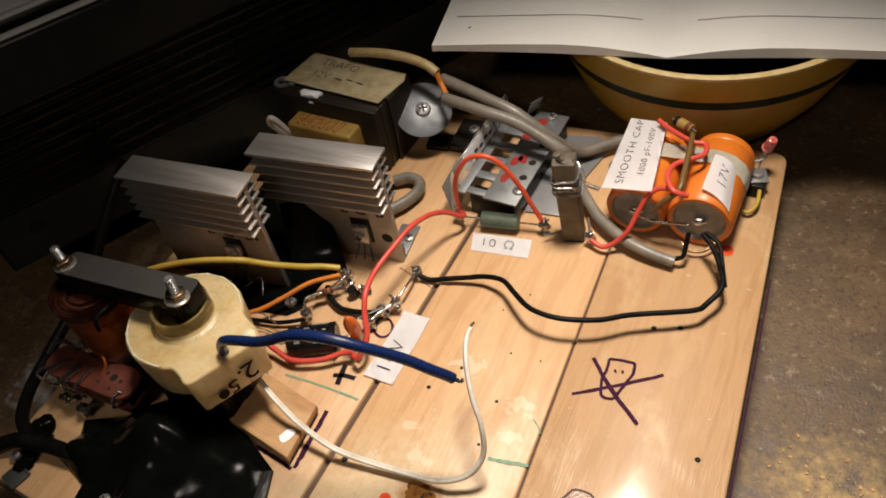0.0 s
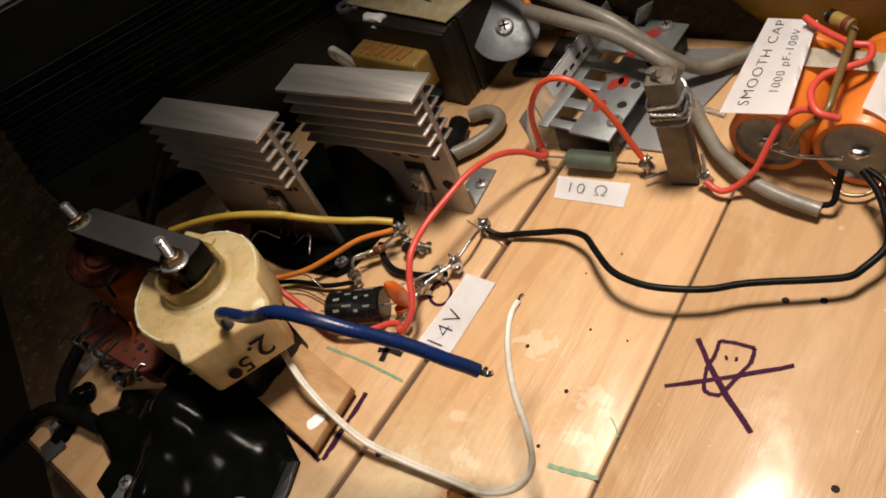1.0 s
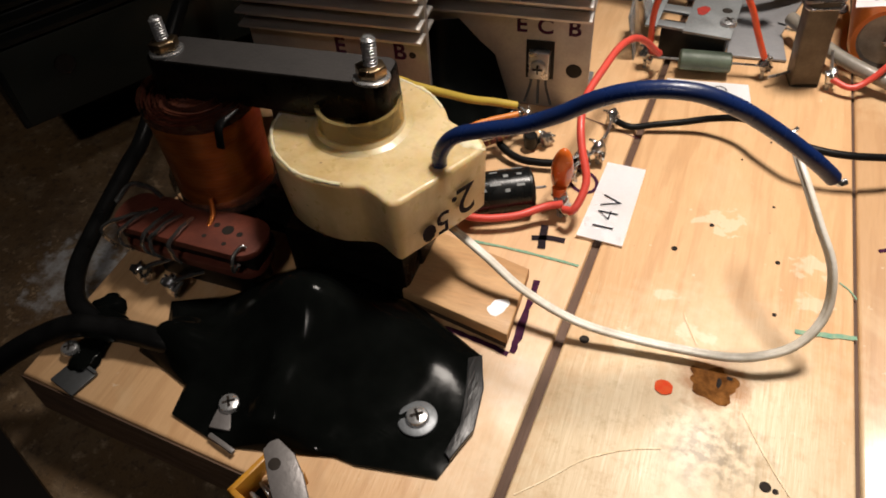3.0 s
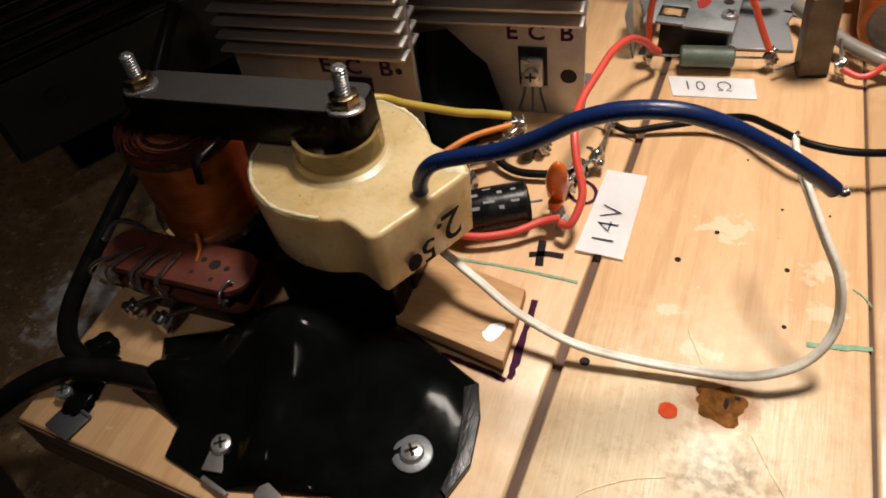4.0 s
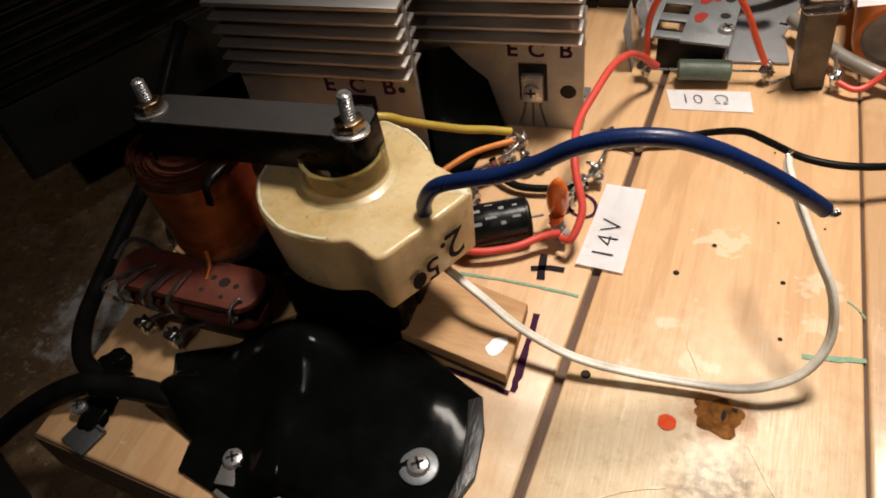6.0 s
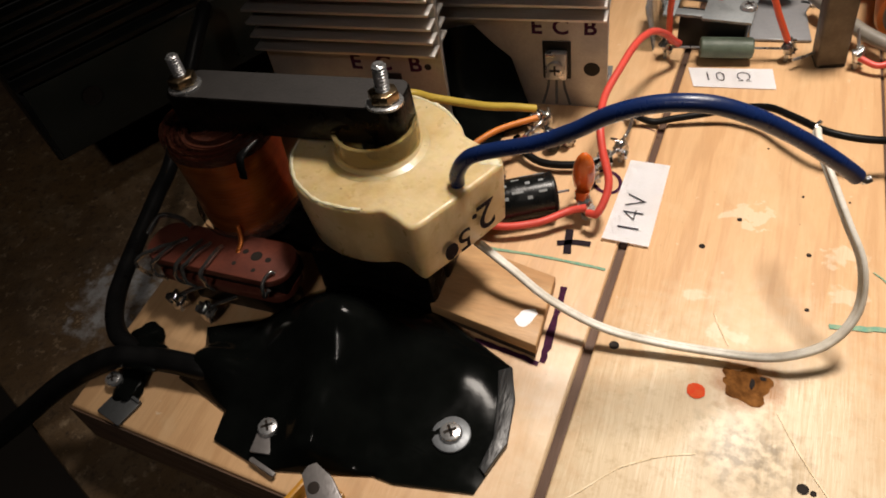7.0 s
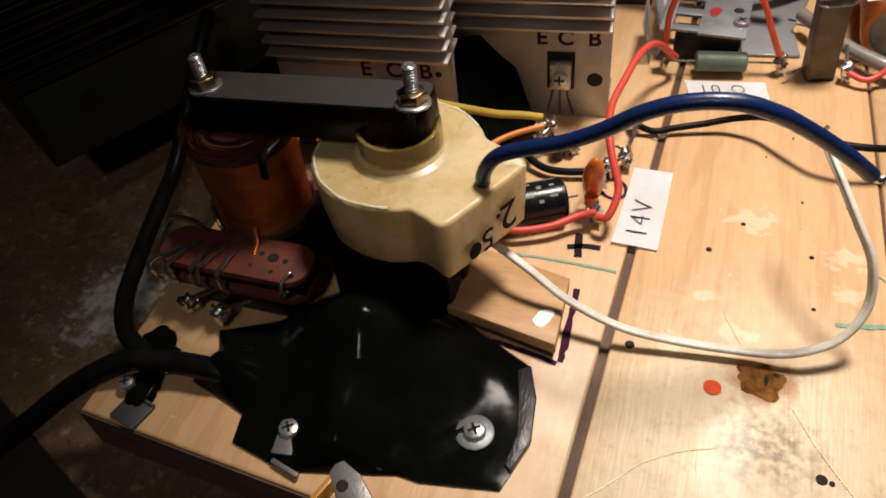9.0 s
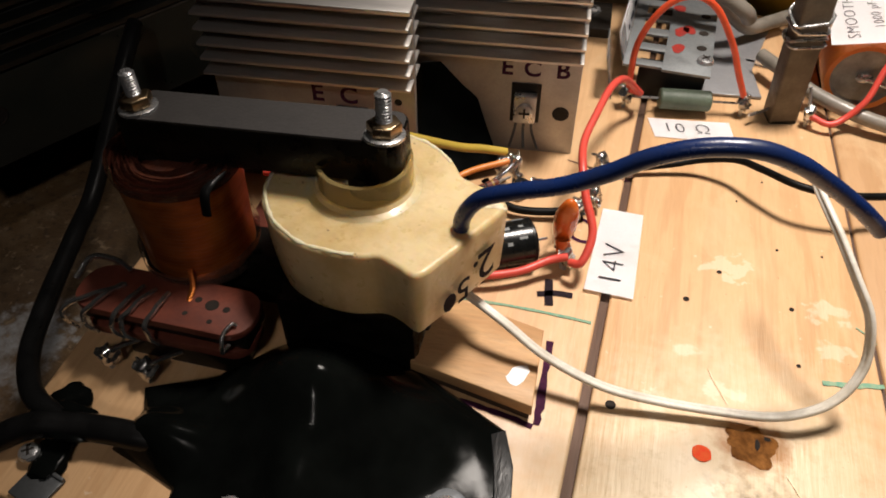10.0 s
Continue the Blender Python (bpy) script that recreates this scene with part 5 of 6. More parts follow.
wire("yellow_wire", [(-0.1060, 0.0880, 0.0300), (-0.0930, 0.0950, 0.0325), (-0.0790, 0.1015, 0.0335), (-0.0664, 0.1080, 0.0312), (-0.0618, 0.1115, 0.0277), (-0.0548, 0.1160, 0.0235), (-0.0481, 0.1220, 0.0184), (-0.0424, 0.1267, 0.0154), (-0.0360, 0.1301, 0.0130)], 0.0013, "yellow", "mustard yellow wire to the transistor pins")
wire("orange_wire", [(-0.0752, 0.0937, 0.006), (-0.0621, 0.1021, 0.007), (-0.0536, 0.1107, 0.009), (-0.0457, 0.1199, 0.011), (-0.0346, 0.1274, 0.012)], 0.0010, "orange", "thin orange wire to the transistor pins")
wire("black_wire", [(-0.0731, 0.0948, 0.004), (-0.0652, 0.099, 0.003), (-0.0525, 0.1018, 0.003), (-0.0417, 0.1067, 0.004)], 0.0009, "black_wire", "thin black wire from the coil", group="black wires")
wire("black_wire", [(-0.0408, 0.1242, 0.006), (-0.0375, 0.1203, 0.004), (-0.0302, 0.1173, 0.003), (-0.0195, 0.1188, 0.003), (-0.01, 0.1221, 0.004)], 0.0012, "black_wire", "short black lead on the board", group="black wires")
wire("grey_cable", [(-0.0282, 0.2239, 0.034), (-0.0096, 0.2214, 0.033), (0.0084, 0.2208, 0.03), (0.0197, 0.2188, 0.027), (0.0299, 0.2178, 0.022), (0.0325, 0.22, 0.018)], 0.0027, "grey_cable", "flat grey twin cable", group="grey cables", category="cable", n=14)
wire("grey_cable", [(-0.0341, 0.2351, 0.036), (-0.0135, 0.2294, 0.035), (0.0058, 0.2264, 0.031), (0.0183, 0.2253, 0.024), (0.028, 0.2291, 0.014), (0.0352, 0.2353, 0.007), (0.0427, 0.2426, 0.006), (0.0503, 0.2496, 0.006)], 0.0027, "grey_cable", "grey twin cable leading behind the capacitors", group="grey cables", category="cable", n=14)
wire("grey_cable", [(0.0393, 0.2146, 0.008), (0.0465, 0.2057, 0.008), (0.0561, 0.1959, 0.007), (0.0691, 0.1881, 0.006), (0.0804, 0.185, 0.005), (0.0909, 0.184, 0.004)], 0.0024, "grey_cable", "dirty grey cable end lying on the planks", group="grey cables", category="cable", n=14)
wire("black_lead", [(0.0895, 0.1850, 0.0045), (0.0935, 0.1860, 0.0060), (0.0940, 0.1880, 0.0100), (0.0940, 0.1915, 0.0150)], 0.0010, "black_wire", "black core of the grey cable", group="black wires")
wire("grey_cable", [(-0.0450, 0.1930, 0.004), (-0.0385, 0.1965, 0.005), (-0.0320, 0.1950, 0.005), (-0.0300, 0.1890, 0.005), (-0.0330, 0.1800, 0.005), (-0.0390, 0.1720, 0.005), (-0.0440, 0.1680, 0.006)], 0.0026, "grey_cable", "grey cable loop behind the heat sink", group="grey cables", category="cable", flat=1.2)
wire("black_sleeve", [(-0.0470, 0.1880, 0.0045), (-0.0425, 0.1760, 0.0045), (-0.0400, 0.1640, 0.0045)], 0.0042, "black_wire", "short thick black sleeve behind the heat sink", category="cable", n=14)
wire("sleeved_cable", [(-0.0836, 0.2349, 0.043), (-0.0683, 0.2336, 0.046), (-0.0531, 0.2328, 0.047), (-0.0414, 0.2325, 0.045), (-0.034, 0.2311, 0.042)], 0.0023, "sleeve", "yellowed sleeve over transformer leads", category="cable", n=14)
wire("orange_wire", [(-0.0344, 0.231, 0.042), (-0.032, 0.2298, 0.037), (-0.0275, 0.2254, 0.034)], 0.0014, "orange", "orange core between sleeve and grey cable")
wire("brown_strip", [(0.0847, 0.2302, 0.034), (0.0863, 0.2166, 0.035), (0.0873, 0.2034, 0.034), (0.0873, 0.1963, 0.032), (0.0819, 0.1941, 0.026), (0.0781, 0.1952, 0.018)], 0.0012, "brown_wire", "olive-brown lead between the capacitors")
wire("black_cable", [(-0.1612, 0.1425, 0.03), (-0.1563, 0.1234, 0.024), (-0.1514, 0.0914, 0.006), (-0.1468, 0.073, 0.004), (-0.1401, 0.0497, 0.003), (-0.1333, 0.0343, 0.004), (-0.1237, 0.0236, 0.006), (-0.1133, 0.0192, 0.006)], 0.0026, "black_wire", "thick black cable hanging to the board corner", group="black mains cables", category="cable", n=14)
wire("black_cable", [(-0.0880, 0.0215, 0.0040)] + [(-0.0945, 0.0202, 0.0056), (-0.1010, 0.0197, 0.006), (-0.11, 0.0186, 0.006), (-0.1195, 0.0158, 0.006), (-0.1329, 0.0083, 0), (-0.1491, -0.0013, -0.012), (-0.1667, -0.0134, -0.024)], 0.0031, "black_wire", "thick black cable leaving the taped lump", group="black mains cables", category="cable", n=14)
tagged(part("cable_tape", merge(merge(blob(0.0050, (-0.1135, 0.0195, 0.0048), (1.9, 1.0, 0.75), 0.4, 3), blob(0.0046, (-0.1128, 0.0128, 0.0014), (0.9, 1.3, 0.40), 0.4, 3)), blob(0.0044, (-0.1165, 0.0255, 0.0026), (1.0, 1.2, 0.65), 0.45, 3)), "tape"), "black tape knot where cables meet", "tape")

# ---- pins ----
for x, y, h in ((-0.0050, 0.1816, 0.0072), (0.0338, 0.1866, 0.0070), (0.0548, 0.1860, 0.0060), (-0.0085, 0.1450, 0.0045), (-0.0085, 0.1262, 0.0070), (-0.0128, 0.1000, 0.0060), (-0.0420, 0.1085, 0.0055), (-0.0330, 0.1300, 0.0110), (-0.0375, 0.1312, 0.0085)):
    terminal((x, y, 0), "solder pin on the board", h)
terminal((-0.0265, 0.1290, 0), "short capped solder pin", 0.0035)
terminal((-0.0160, 0.1130, 0), "solder pin between the bare links", 0.0060, (0.0012, 0.0008))
terminal((-0.0115, 0.1205, 0), "solder pin between the bare links", 0.0058, (-0.0010, 0.0010))

# ---- small parts by the coil ----
def axial(name, a, b, r, material, label, category, ends=0.0, rings=(), round_end=0.15):
    """A cylinder part with leads, from a to b."""
    a, b = Vector(a), Vector(b)
    l = (b - a).length
    t = thing(name, label, category)
    t.matrix_world = Matrix.Translation(a) @ (b - a).to_track_quat("Z", "Y").to_matrix().to_4x4()
    e = r * round_end
    part("body", lathe([(0, 0), (r - e, 0), (r, e), (r, l - e), (r - e, l), (0, l)], 32), material, t)
    for z, w, mm in rings:
        part("band", lathe([(r * 1.004, z * l), (r * 1.02, z * l + w * 0.1), (r * 1.02, z * l + w * 0.9), (r * 1.004, z * l + w)], 32), mm, t)
    if ends:
        part("lead", sweep([(0, 0, 0.001), (0, 0, -ends)], 0.0004, 6, straight=True), "steel", t)
        part("lead", sweep([(0, 0, l - 0.001), (0, 0, l + ends)], 0.0004, 6, straight=True), "steel", t)
    return t


elko = axial("electrolytic_capacitor", (-0.0400, 0.0928, 0.0064), (-0.0222, 0.1022, 0.0064), 0.0064, "elko", "glossy black electrolytic capacitor lying on the board", "capacitor", 0.004, ((0.93, 0.0008, "black_plastic"),))
for k, (z, a) in enumerate(((0.25, 60), (0.25, 95), (0.62, 60), (0.62, 95), (0.45, 78), (0.82, 60), (0.82, 92), (0.25, 130), (0.45, 118), (0.62, 135), (0.82, 124))):
    bar = block(0.0007 + 0.0003 * (k % 2), 0.0014 + 0.0009 * (k % 3), 0.0001, (0, 0, 0), 0)
    part("print_bar", moved(bar, pose(0, 0, 0.0195 * z, 0, 0, a - 90) @ pose(0, 0.00645, 0, -90, 0, 0)), "elko_print", elko)
tant = thing("film_capacitor", "glossy orange dipped capacitor with leads", "capacitor", (-0.0150, 0.1035, 0))
oc = moved(blob(0.0042, (0, 0, 0), (0.78, 0.66, 2.25), 0.05, 3), pose(0.0006, 0.0008, 0.0135, 10, 5, 0))
part("body", oc, "tant", tant, smooth=80)
part("taper", sweep([(0.0006, -0.0010, 0.0085), (0.0008, -0.0022, 0.0055), (0.0009, -0.0030, 0.0035)], lambda s: 0.0022 - 0.0012 * s, 12), "tant", tant)
part("lead", sweep([(0.0009, -0.003, 0.0040), (0.0014, -0.0035, 0.0)], 0.0004, 6), "steel", tant)
part("lead", sweep([(0.0, 0.0015, 0.0160), (-0.002, 0.0050, 0.0120), (0.004, 0.0200, 0.0060)], 0.0004, 6), "steel", tant)
axial("small_resistor", (-0.0430, 0.1175, 0.0060), (-0.0365, 0.1225, 0.0075), 0.0014, "bakelite", "small brown carbon resistor on its leads", "resistor", 0.004, ((0.2, 0.0006, "bobbin"), (0.5, 0.0006, "hole"), (0.75, 0.0006, "bobbin")), 0.4)
axial("small_transistor", (-0.0300, 0.1265, 0.0010), (-0.0300, 0.1262, 0.0060), 0.0021, "black_plastic", "tiny black capped transistor", "transistor")
for k, pts in enumerate(([(-0.0420, 0.1085, 0.005), (-0.0440, 0.1130, 0.009), (-0.0400, 0.1190, 0.0078)], [(-0.0085, 0.1265, 0.006), (-0.0075, 0.1350, 0.007), (-0.0085, 0.1450, 0.0045)], [(-0.0128, 0.1000, 0.005), (-0.0140, 0.1130, 0.006), (-0.0085, 0.1262, 0.006)], [(-0.0380, 0.1225, 0.0075), (-0.0345, 0.1265, 0.0095), (-0.0330, 0.1300, 0.0100)])):
    wire("tinned_link", pts, 0.0006, "solder", "tinned bare link wire between pins", group="bare link wires")
for k, pts in enumerate(([(-0.0740, 0.0945, 0.004), (-0.0610, 0.1010, 0.007), (-0.0510, 0.1000, 0.004)], [(-0.0720, 0.0930, 0.003), (-0.0600, 0.0970, 0.002), (-0.0450, 0.0960, 0.002)], [(-0.0780, 0.1120, 0.004), (-0.0690, 0.1160, 0.010), (-0.0640, 0.1090, 0.008)], [(-0.0950, 0.1020, 0.006), (-0.0880, 0.1080, 0.013), (-0.0800, 0.1100, 0.010)])):
    wire("fine_lead", pts, 0.00028, "solder", "hair-thin enamelled lead above the board", group="fine leads")

# ---- ten ohm resistor and standing block ----
r10 = axial("power_resistor", (0.0062, 0.1815, 0.0056), (0.0230, 0.1845, 0.0052), 0.0035, "res", "mottled green wire-wound power resistor", "resistor", 0.009)
tower = thing("standing_resistor", "tall brown cement resistor standing upright, bound with wire", "resistor", (0.0468, 0.1890, 0), turn=14)
lean = pose(0, 0, 0.0005, 3, -4, 0)
tb = prism(rounded(0.0092, 0.0080, 0.0008, 3), 0.0, 0.0465, 0.0005)
part("body", moved(tb, lean), "ceramic", tower)
part("crumbled_top", moved(merge(blob(0.0030, (0.001, 0, 0.0466), (1.1, 1.0, 0.35), 0.8), blob(0.0018, (-0.0028, 0.0015, 0.0468), (1, 1, 0.5), 0.8)), lean), "ceramic", tower)
part("top_hole", moved(lathe([(0, 0.0470), (0.0019, 0.0472), (0.0023, 0.0466)], 12), lean @ pose(-0.0008, -0.0006, 0.0004)), "hole", tower)
for k, (z, s) in enumerate(((0.0385, 0.9), (0.0352, -0.5), (0.0318, 0.7), (0.0300, 0.1))):
    pts = [(x, y, z + s * 0.0016 * math.sin(i * 0.5 + k)) for i, (x, y) in enumerate(rounded(0.0110, 0.0096, 0.0022, 3))]
    part("binding_wire", moved(sweep(pts + pts[:1], 0.0005, 6, 2), lean), "steel", tower, "tinned binding wire")
part("binding_wire", moved(sweep([(0.0058, 0.002, 0.0395), (0.0074, 0.001, 0.0365), (0.0068, 0.001, 0.0310)], 0.0005, 6), lean), "steel", tower)
part("lead", sweep([(-0.0125, -0.0045, 0.0040), (-0.0080, -0.0020, 0.0036), (-0.0045, 0, 0.0036)], 0.0005, 6), "steel", tower)
part("lead", sweep([(0.0070, -0.0050, 0.0052), (0.0066, -0.0030, 0.0090), (0.0060, -0.0015, 0.0130)], 0.0006, 6), "steel", tower)
# black band round the foot, standing in for the shadow there
part("scorched_foot", prism(rounded(0.0093, 0.0081, 0.0010, 3), 0.0002, 0.0022), "black_plastic", tower)

# ---- slotted bracket ----
br = thing("slotted_bracket", "folded metal bracket with slots and red paint marks", "metal bracket", (0.0078, 0.2190, 0), turn=-2)
pl = bmesh.new()
bw, bl_ = 0.0290, 0.0640
for x0, x1, y0, y1 in [(-0.0015, bw / 2, -bl_ / 2, bl_ / 2), (-bw / 2, -0.0105, -bl_ / 2, bl_ / 2)]:
    merge(pl, block(x1 - x0, y1 - y0, 0.0010, ((x0 + x1) / 2, (y0 + y1) / 2, 0.0122), 0.0001))
for k in range(6):
    y = -bl_ / 2 + 0.0018 + k * 0.0108
    merge(pl, block(0.0094, 0.0046 if k else 0.0038, 0.0010, (-0.0060, y + 0.0012, 0.01222), 0.0001))
part("slotted_plate", pl, "zinc", br, "slotted metal top plate")
for y in (-0.0305, 0.026):
    part("standoff", block(0.022, 0.006, 0.0122, (0.002, y + 0.003, 0), 0.0003), "black_plastic", br)
part("side_strip", block(0.0016, 0.058, 0.0110, (0.0125, 0.0, 0.0004), 0.0003), "black_plastic", br)
part("side_flange", moved(block(0.0008, bl_ * 0.9, 0.0105, (0, 0, 0), 0.0002), pose(-0.0146, 0.0, 0.0122, 0, -14, 0)), "clear", br, "clear plastic edge sheet")
part("paper_strip", moved(block(0.0003, 0.030, 0.0075, (0, 0, 0), 0), pose(-0.0154, -0.004, 0.0140, 0, -14, 0)), "paper", br, "white printed strip")
for k in range(5):
    part("print_bar", moved(block(0.0002, 0.0030, 0.0012, (0, 0, 0), 0), pose(-0.0150, -0.014 + k * 0.005, 0.0165 + 0.001 * (k % 2), 0, -14, 0)), "pen", br)
part("clear_guard", moved(block(0.0006, 0.0190, 0.0170, (0, 0, 0), 0.0002), pose(-0.0172, -0.0255, 0.0002, 0, -12, 6)), "clear", br, "bent clear plastic guard")
part("clear_guard", moved(block(0.0005, 0.0070, 0.0110, (0, 0, 0), 0.0002), pose(-0.0040, 0.0300, 0.0130, 0, 24, -30)), "clear", br, "torn clear plastic flap")
for x, y in ((0.0105, -0.0145), (0.0105, -0.0040), (0.0105, 0.0085)):
    part("plate_hole", moved(lathe([(0, 0.01335), (0.0015, 0.01335), (0.0018, 0.01325)], 16), pose(x, y, 0)), "hole", br)
for x, y, w, l, a in ((0.0030, -0.0050, 0.0038, 0.0078, -20), (0.0056, -0.0030, 0.0036, 0.0064, 25), (0.0028, -0.0170, 0.0036, 0.0066, -12), (0.0010, 0.0120, 0.0040, 0.0050, 10), (0.0040, 0.0245, 0.0045, 0.0050, 0)):
    part("paint_mark", moved(prism([(q * w / 2, s * l / 2) for q, s in [(math.cos(k * 0.628) * (1 + 0.2 * (k % 3)), math.sin(k * 0.628)) for k in range(10)]], 0.01325, 0.01335), pose(x, y, 0, 0, 0, a)), "red_paint", br, "dab of dark red paint")
screw("bracket_screw", (0.0192, 0.1955, 0.0133), 0.0029, "steel screw in the bracket", 0)
screw("bracket_screw", (0.0155, 0.2475, 0.0133), 0.0029, "steel screw at the back of the bracket", 0)
base = part("grey_metal_sheet", merge(prism([(0.0210, 0.1956), (0.0410, 0.1980), (0.0380, 0.2155), (0.0450, 0.2480), (0.0380, 0.2540), (0.0180, 0.2500)], 0.0003, 0.0014, 0.0003), bmesh.new()), "grey_plate")
tagged(base, "grey metal sheet lying under the cables", "metal sheet")
tagged(part("plastic_strip", block(0.013, 0.002, 0.0012, (0.0420, 0.2205, 0.0002), 0.0003, -10), "clear"), "strip of clear plastic on the board", "plastic strip")

# ---- mains transformer at the back ----
tr = thing("mains_transformer", "old iron-core mains transformer with a yellowed label", "transformer", (-0.0805, 0.2190, 0), turn=-2)
part("core", block(0.0560, 0.0330, 0.0365, (0, 0, 0.0), 0.0012), "iron", tr, "dark laminated iron core")
for k in range(9):
    part("lamination", block(0.0564, 0.0006, 0.0362, (0, -0.0150 + k * 0.0036, 0.0004), 0), "iron", tr)
part("frame_strap", merge(block(0.0580, 0.0200, 0.0012, (0, 0.004, 0.0366), 0.0003), block(0.0012, 0.0200, 0.0368, (0.0290, 0.004, 0), 0.0003)), "iron", tr, "dark steel mounting strap")
part("paper_tag", moved(prism([(-0.0300, -0.0125), (0.0270, -0.0150), (0.0305, 0.0040), (0.0285, 0.0090), (-0.0270, 0.0120)], 0.0380, 0.0385), pose(0, 0.004, 0)), "masking", tr, "yellowed paper label")
letters("writing", "TRAFO", 0.0072, pose(-0.0070, 0.0095, 0.03865, 0, 0, -3), "pen", tr)
letters("writing", "12V", 0.0066, pose(-0.0130, 0.0005, 0.03865, 0, 0, -3), "pen", tr)
for k in range(3):
    part("writing_bar", block(0.0040, 0.0008, 0.0001, (-0.002 + 0.0062 * k, -0.0005 + 0.0008 * (k % 2), 0.0386), 0, -8), "pen", tr)
bob = part("bobbin", block(0.0370, 0.0150, 0.0165, (-0.0010, -0.0190, 0.0110), 0.0016, 0, 3), "bobbin", tr, "yellow nylon bobbin")
for k in range(6):
    part("copper_tag", block(0.0022, 0.0078, 0.0010, (-0.0125 + k * 0.0043, -0.0212, 0.0274), 0.0004, -14), "copper_strip", bob)
part("winding", block(0.0340, 0.0130, 0.0080, (-0.0010, -0.0180, 0.0034), 0.002, 0, 3), "teal", tr, "dark taped winding")
part("wax", blob(0.0042, (-0.0105, -0.0130, 0.0355), (1.6, 0.9, 0.7), 0.6, 3), "paper", tr, "white wax lump")
part("ear", moved(merge(lathe([(0.0022, 0), (0.0044, 0), (0.0044, 0.0011), (0.0022, 0.0011)], 20, True), block(0.006, 0.006, 0.0011, (0.004, 0.002, 0), 0.0002)), pose(-0.0305, -0.0090, 0.0366)), "zinc", tr, "ring-shaped mounting ear")
part("lead_loop", sweep([(-0.0300, -0.020, 0.012), (-0.0310, -0.026, 0.024), (-0.0270, -0.027, 0.029), (-0.0230, -0.024, 0.020), (-0.0220, -0.021, 0.008)], 0.0014, 10), "white_wire", tr, "grimy white lead loop")
foot_b = part("transformer_foot", block(0.016, 0.022, 0.0040, (-0.0235, 0.2360, 0.0), 0.0006, 4), "iron")
tagged(foot_b, "dark metal foot plate screwed to the board", "metal plate")
screw("foot_screw", (-0.0228, 0.2390, 0.0040), 0.0028, "zinc screw in the dark foot plate")
wash = screw("large_washer_screw", (-0.0425, 0.2262, 0.0222), 0.0038, "large zinc repair washer on a tilted screw", 0.0142, (30, 0), length=0.0260)
tagged(part("wooden_shim", block(0.012, 0.010, 0.0030, (-0.0375, 0.2280, 0.0001), 0.0004, 8), "black_plastic"), "dark rubber foot under the washer screw", "shim")

# ---- smoothing capacitors ----
CA = Vector((0.0700, 0.1985, 0.0130))
CB = Vector((0.0960, 0.1995, 0.0136))
for a, r, l in ((CA, 0.0126, 0.0400), (CB, 0.0134, 0.0420)):
    b = a + Vector((0.0010, l, 0))
    c = thing("smoothing_capacitor", "large orange capacitor lying on the board, grey end and solder", "capacitor", group="orange smoothing capacitors")
    c.matrix_world = Matrix.Translation(a) @ (b - a).to_track_quat("Z", "Y").to_matrix().to_4x4()
    part("sleeve", lathe([(r * 0.80, 0.0004), (r * 0.93, 0.0), (r, 0.0012), (r, l * 0.90), (r * 0.965, l * 0.92), (r, l * 0.94), (r * 0.97, l), (0, l)], 48), "can", c)
    part("end_disc", lathe([(0, 0.0020), (r * 0.74, 0.0020), (r * 0.80, 0.0004)], 40), "can_end", c, "grey end disc with solder tag")
    part("solder_tag", blob(0.0024, (0.0, 0.0, 0.0006), (1.2, 0.7, 0.7), 0.5), "solder", c)
wire("tinned_link", [(0.0700, 0.1965, 0.0140), (0.0800, 0.1955, 0.0130), (0.0930, 0.1960, 0.0150)], 0.0007, "solder", "tinned link between capacitor tags", group="bare link wires")
wire("brass_lead", [(0.0900, 0.1960, 0.0050), (0.0950, 0.1925, 0.0035), (0.1010, 0.1945, 0.0035), (0.1050, 0.2010, 0.0060)], 0.0006, "brass", "loose brass-coloured lead below the capacitor")
band_pts = [(0.0700 + (0.0132) * math.cos(radians(a)), 0.2245, 0.0130 + 0.0132 * math.sin(radians(a))) for a in (140, 110, 90)] + [(0.0962 + 0.0141 * math.cos(radians(a)), 0.2245, 0.0136 + 0.0141 * math.sin(radians(a))) for a in (90, 65, 40, 15, -10)]
bb = bmesh.new()
prev = None
for p in band_pts:
    q = (bb.verts.new((p[0], p[1] - 0.0042, p[2])), bb.verts.new((p[0] + 0.0004, p[1] + 0.0044, p[2])))
    if prev:
        bb.faces.new((prev[0], prev[1], q[1], q[0]))
    prev = q
bmesh.ops.solidify(bb, geom=bb.faces[:], thickness=0.0003)
tagged(part("tape_band", bb, "white_tape"), "off-white tape strapped over both capacitors", "tape")
paper_label("smoothing_label", [(0.0775, 0.1945, 0.0300), (0.0725, 0.2375, 0.0300), (0.0562, 0.2395, 0.0275), (0.0562, 0.1970, 0.0240)], [("SMOOTH CAP", 0.0056, 0.52, 0.68), ("1000 pF-100V", 0.0046, 0.54, 0.30)], "white paper label on the orange capacitors", 0.0004, 0.0)
paper_label("voltage_label", [(0.1065, 0.2000, 0.0215), (0.1045, 0.2225, 0.0235), (0.0950, 0.2245, 0.0284), (0.0945, 0.2030, 0.0284)], [("17V", 0.0070, 0.55, 0.5)], "white paper label handwritten 17V on a capacitor", 0.0007, 0.0002, 0.0017)
tb2 = [(0.0769, 0.2329, 0.036), (0.0844, 0.229, 0.036)]
axial("glass_fuse_part", tb2[0], tb2[1], 0.0022, "bobbin", "small yellow and red banded part on the capacitors", "component", 0.002, ((0.0, 0.0018, "black_plastic"), (0.7, 0.0020, "bakelite")))
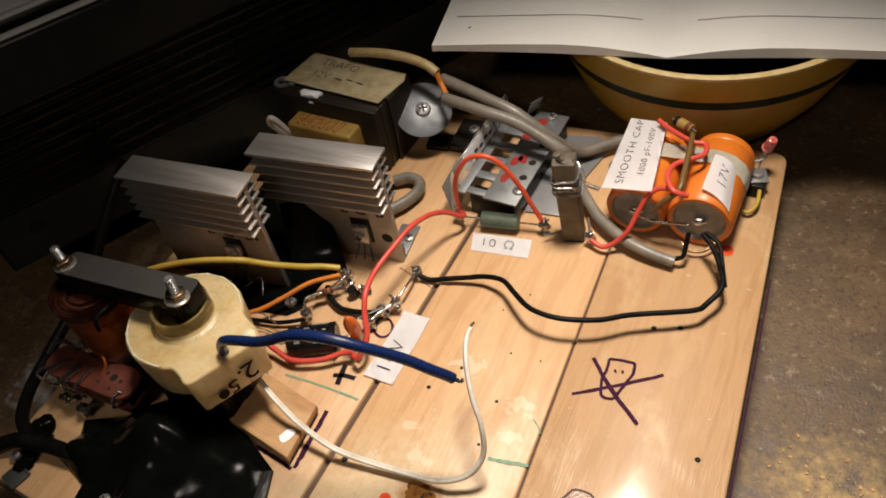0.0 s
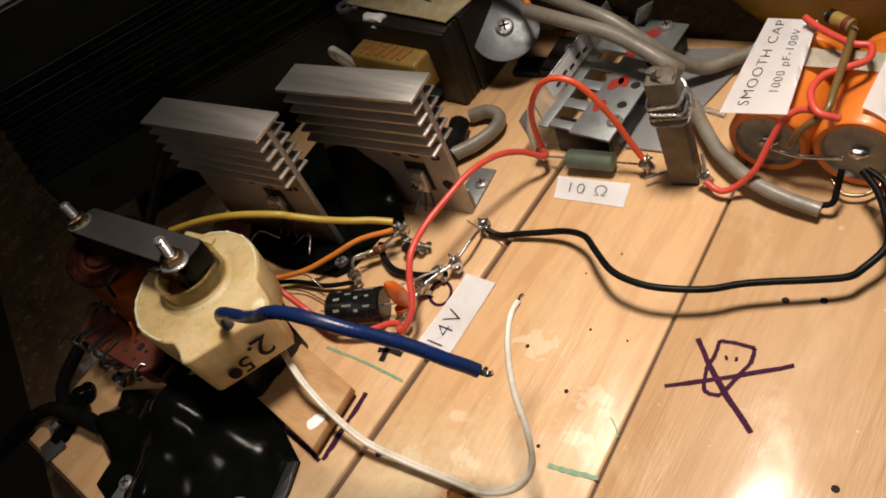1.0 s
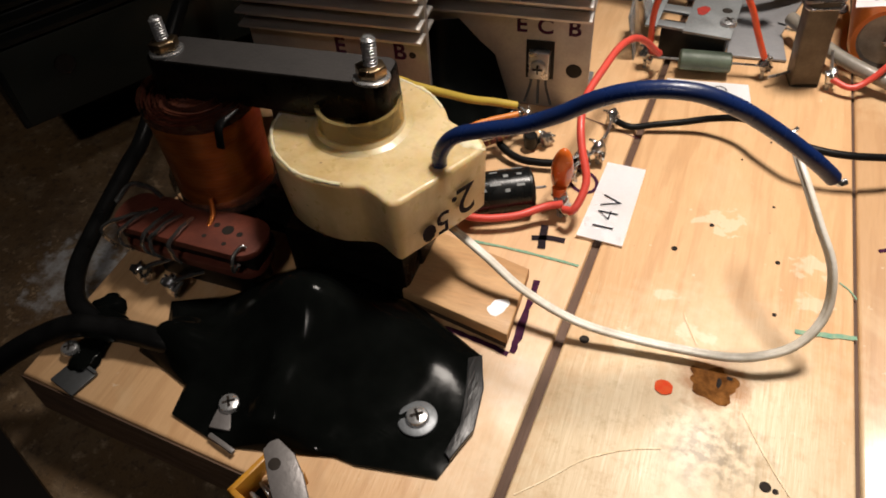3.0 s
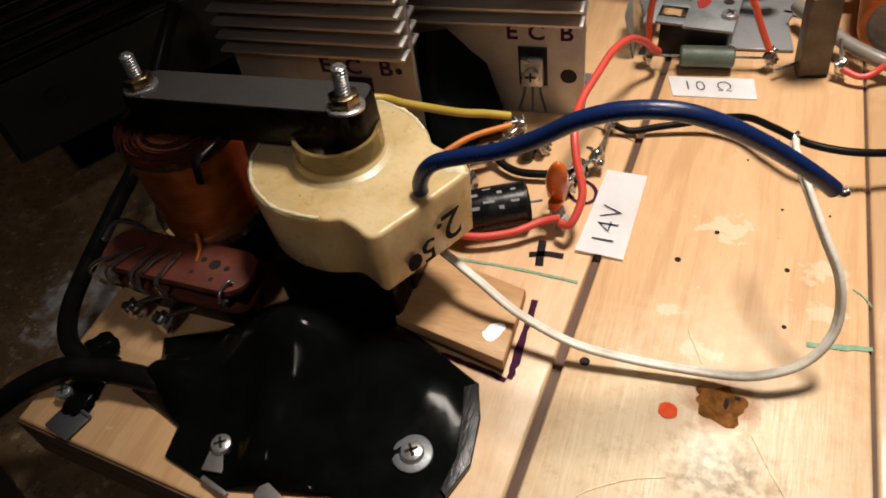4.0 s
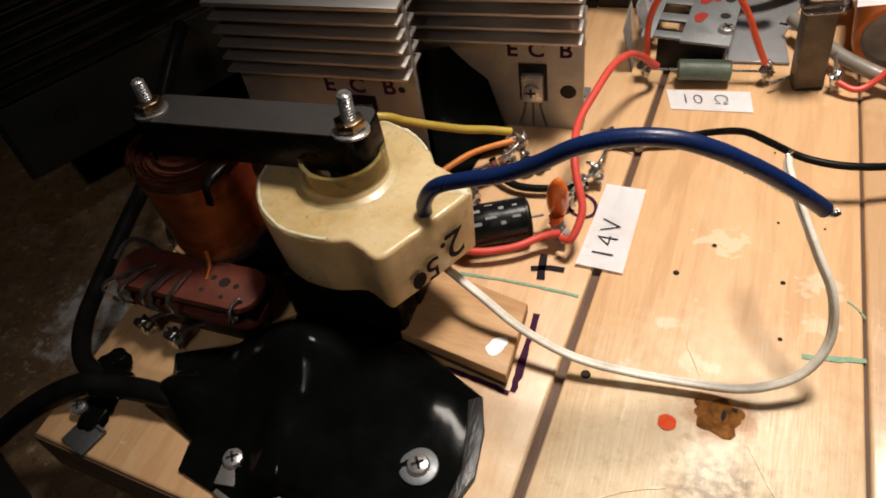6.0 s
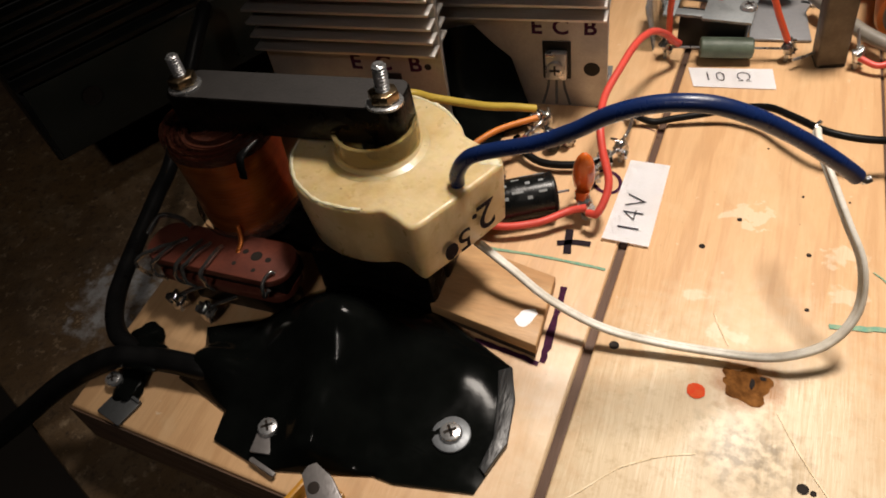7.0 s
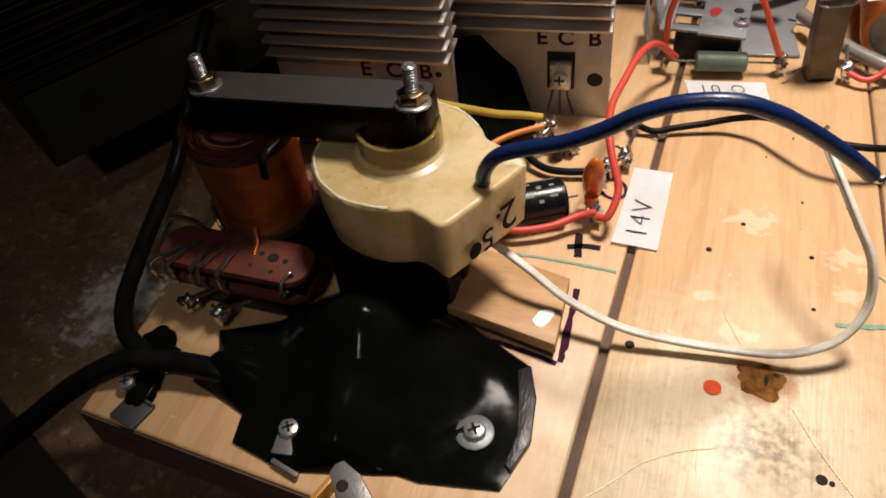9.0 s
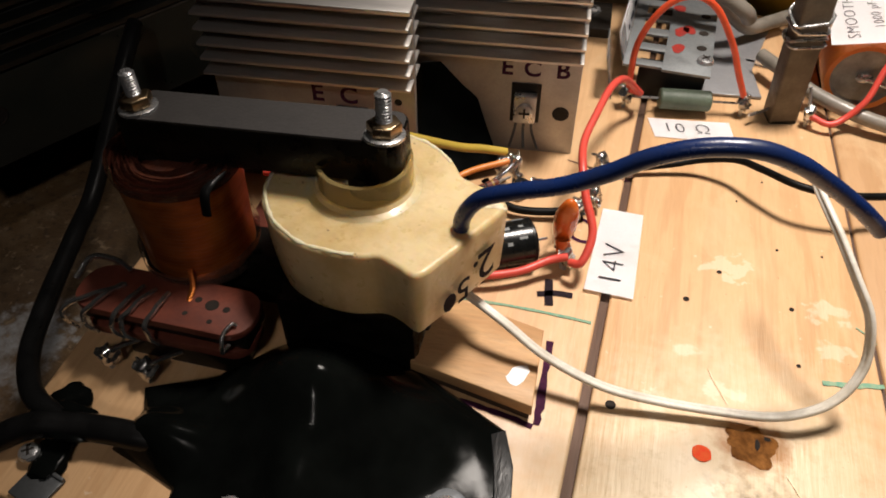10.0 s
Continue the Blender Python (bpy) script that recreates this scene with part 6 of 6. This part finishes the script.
ledt = thing("red_led", "red LED on bent leads at the board corner", "led", (0.1130, 0.2500, 0))
part("lens", moved(lathe([(0, 0), (0.0027, 0), (0.0027, 0.0006), (0.0023, 0.0008), (0.0023, 0.0050), (0.0018, 0.0066), (0, 0.0074)], 24), pose(0.0004, 0.0004, 0.0150, 12, 14, 0)), "led", ledt)
part("lead", sweep([(0, 0, 0.0152), (-0.001, -0.0010, 0.010), (-0.0012, -0.0040, 0.0060)], 0.0005, 6), "steel", ledt)
part("lead", sweep([(0.001, 0.001, 0.0152), (0.000, -0.0020, 0.011), (-0.006, -0.0040, 0.0090)], 0.0005, 6), "steel", ledt)
ter = thing("screw_terminal", "small black terminal block with a zinc screw", "terminal block", (0.1120, 0.2400, 0))
part("block", block(0.0090, 0.0120, 0.0070, (0, 0, 0), 0.0008), "black_plastic", ter)
part("clamp_plate", block(0.0088, 0.0088, 0.0010, (0, 0, 0.0070), 0.0003, 20), "zinc", ter)
part("screw_head", lathe([(0, 0.0080), (0.0028, 0.0080), (0.0026, 0.0096), (0, 0.0102)], 20), "steel", ter)
wire("yellow_loop", [(0.1065, 0.2330, 0.004), (0.1080, 0.2250, 0.003), (0.1120, 0.2215, 0.003), (0.1150, 0.2260, 0.004), (0.1145, 0.2360, 0.005)], 0.0009, "yellow", "thin yellow wire loop beside the terminal block")
screw("tall_screw", (0.0540, 0.2290, 0.0070), 0.0030, "zinc screw standing proud beside the capacitor", 0.0044, (8, 6), length=0.0085)

# ---- loose bits on the bench ----
chips = bmesh.new()
for k in range(260):
    x, y = random.gauss(0.168, 0.014), random.gauss(0.100, 0.018)
    if x < 0.142:
        continue
    s = random.uniform(0.0004, 0.0014)
    chip = block(s, s * random.uniform(0.4, 1.0), s * 0.35, (0, 0, 0), 0)
    merge(chips, moved(chip, pose(x, y, TABLE + 0.0001, random.uniform(-20, 20), 0, random.uniform(0, 180))))
tagged(part("sawdust", chips, "raw"), "pale sawdust crumbs scattered on the bench", "sawdust", kind="stuff")
scrap = part("plastic_block", block(0.030, 0.060, 0.008, (0.2085, 0.098, TABLE), 0.0015, 8), "paper")
tagged(scrap, "white plastic block on the bench", "block")
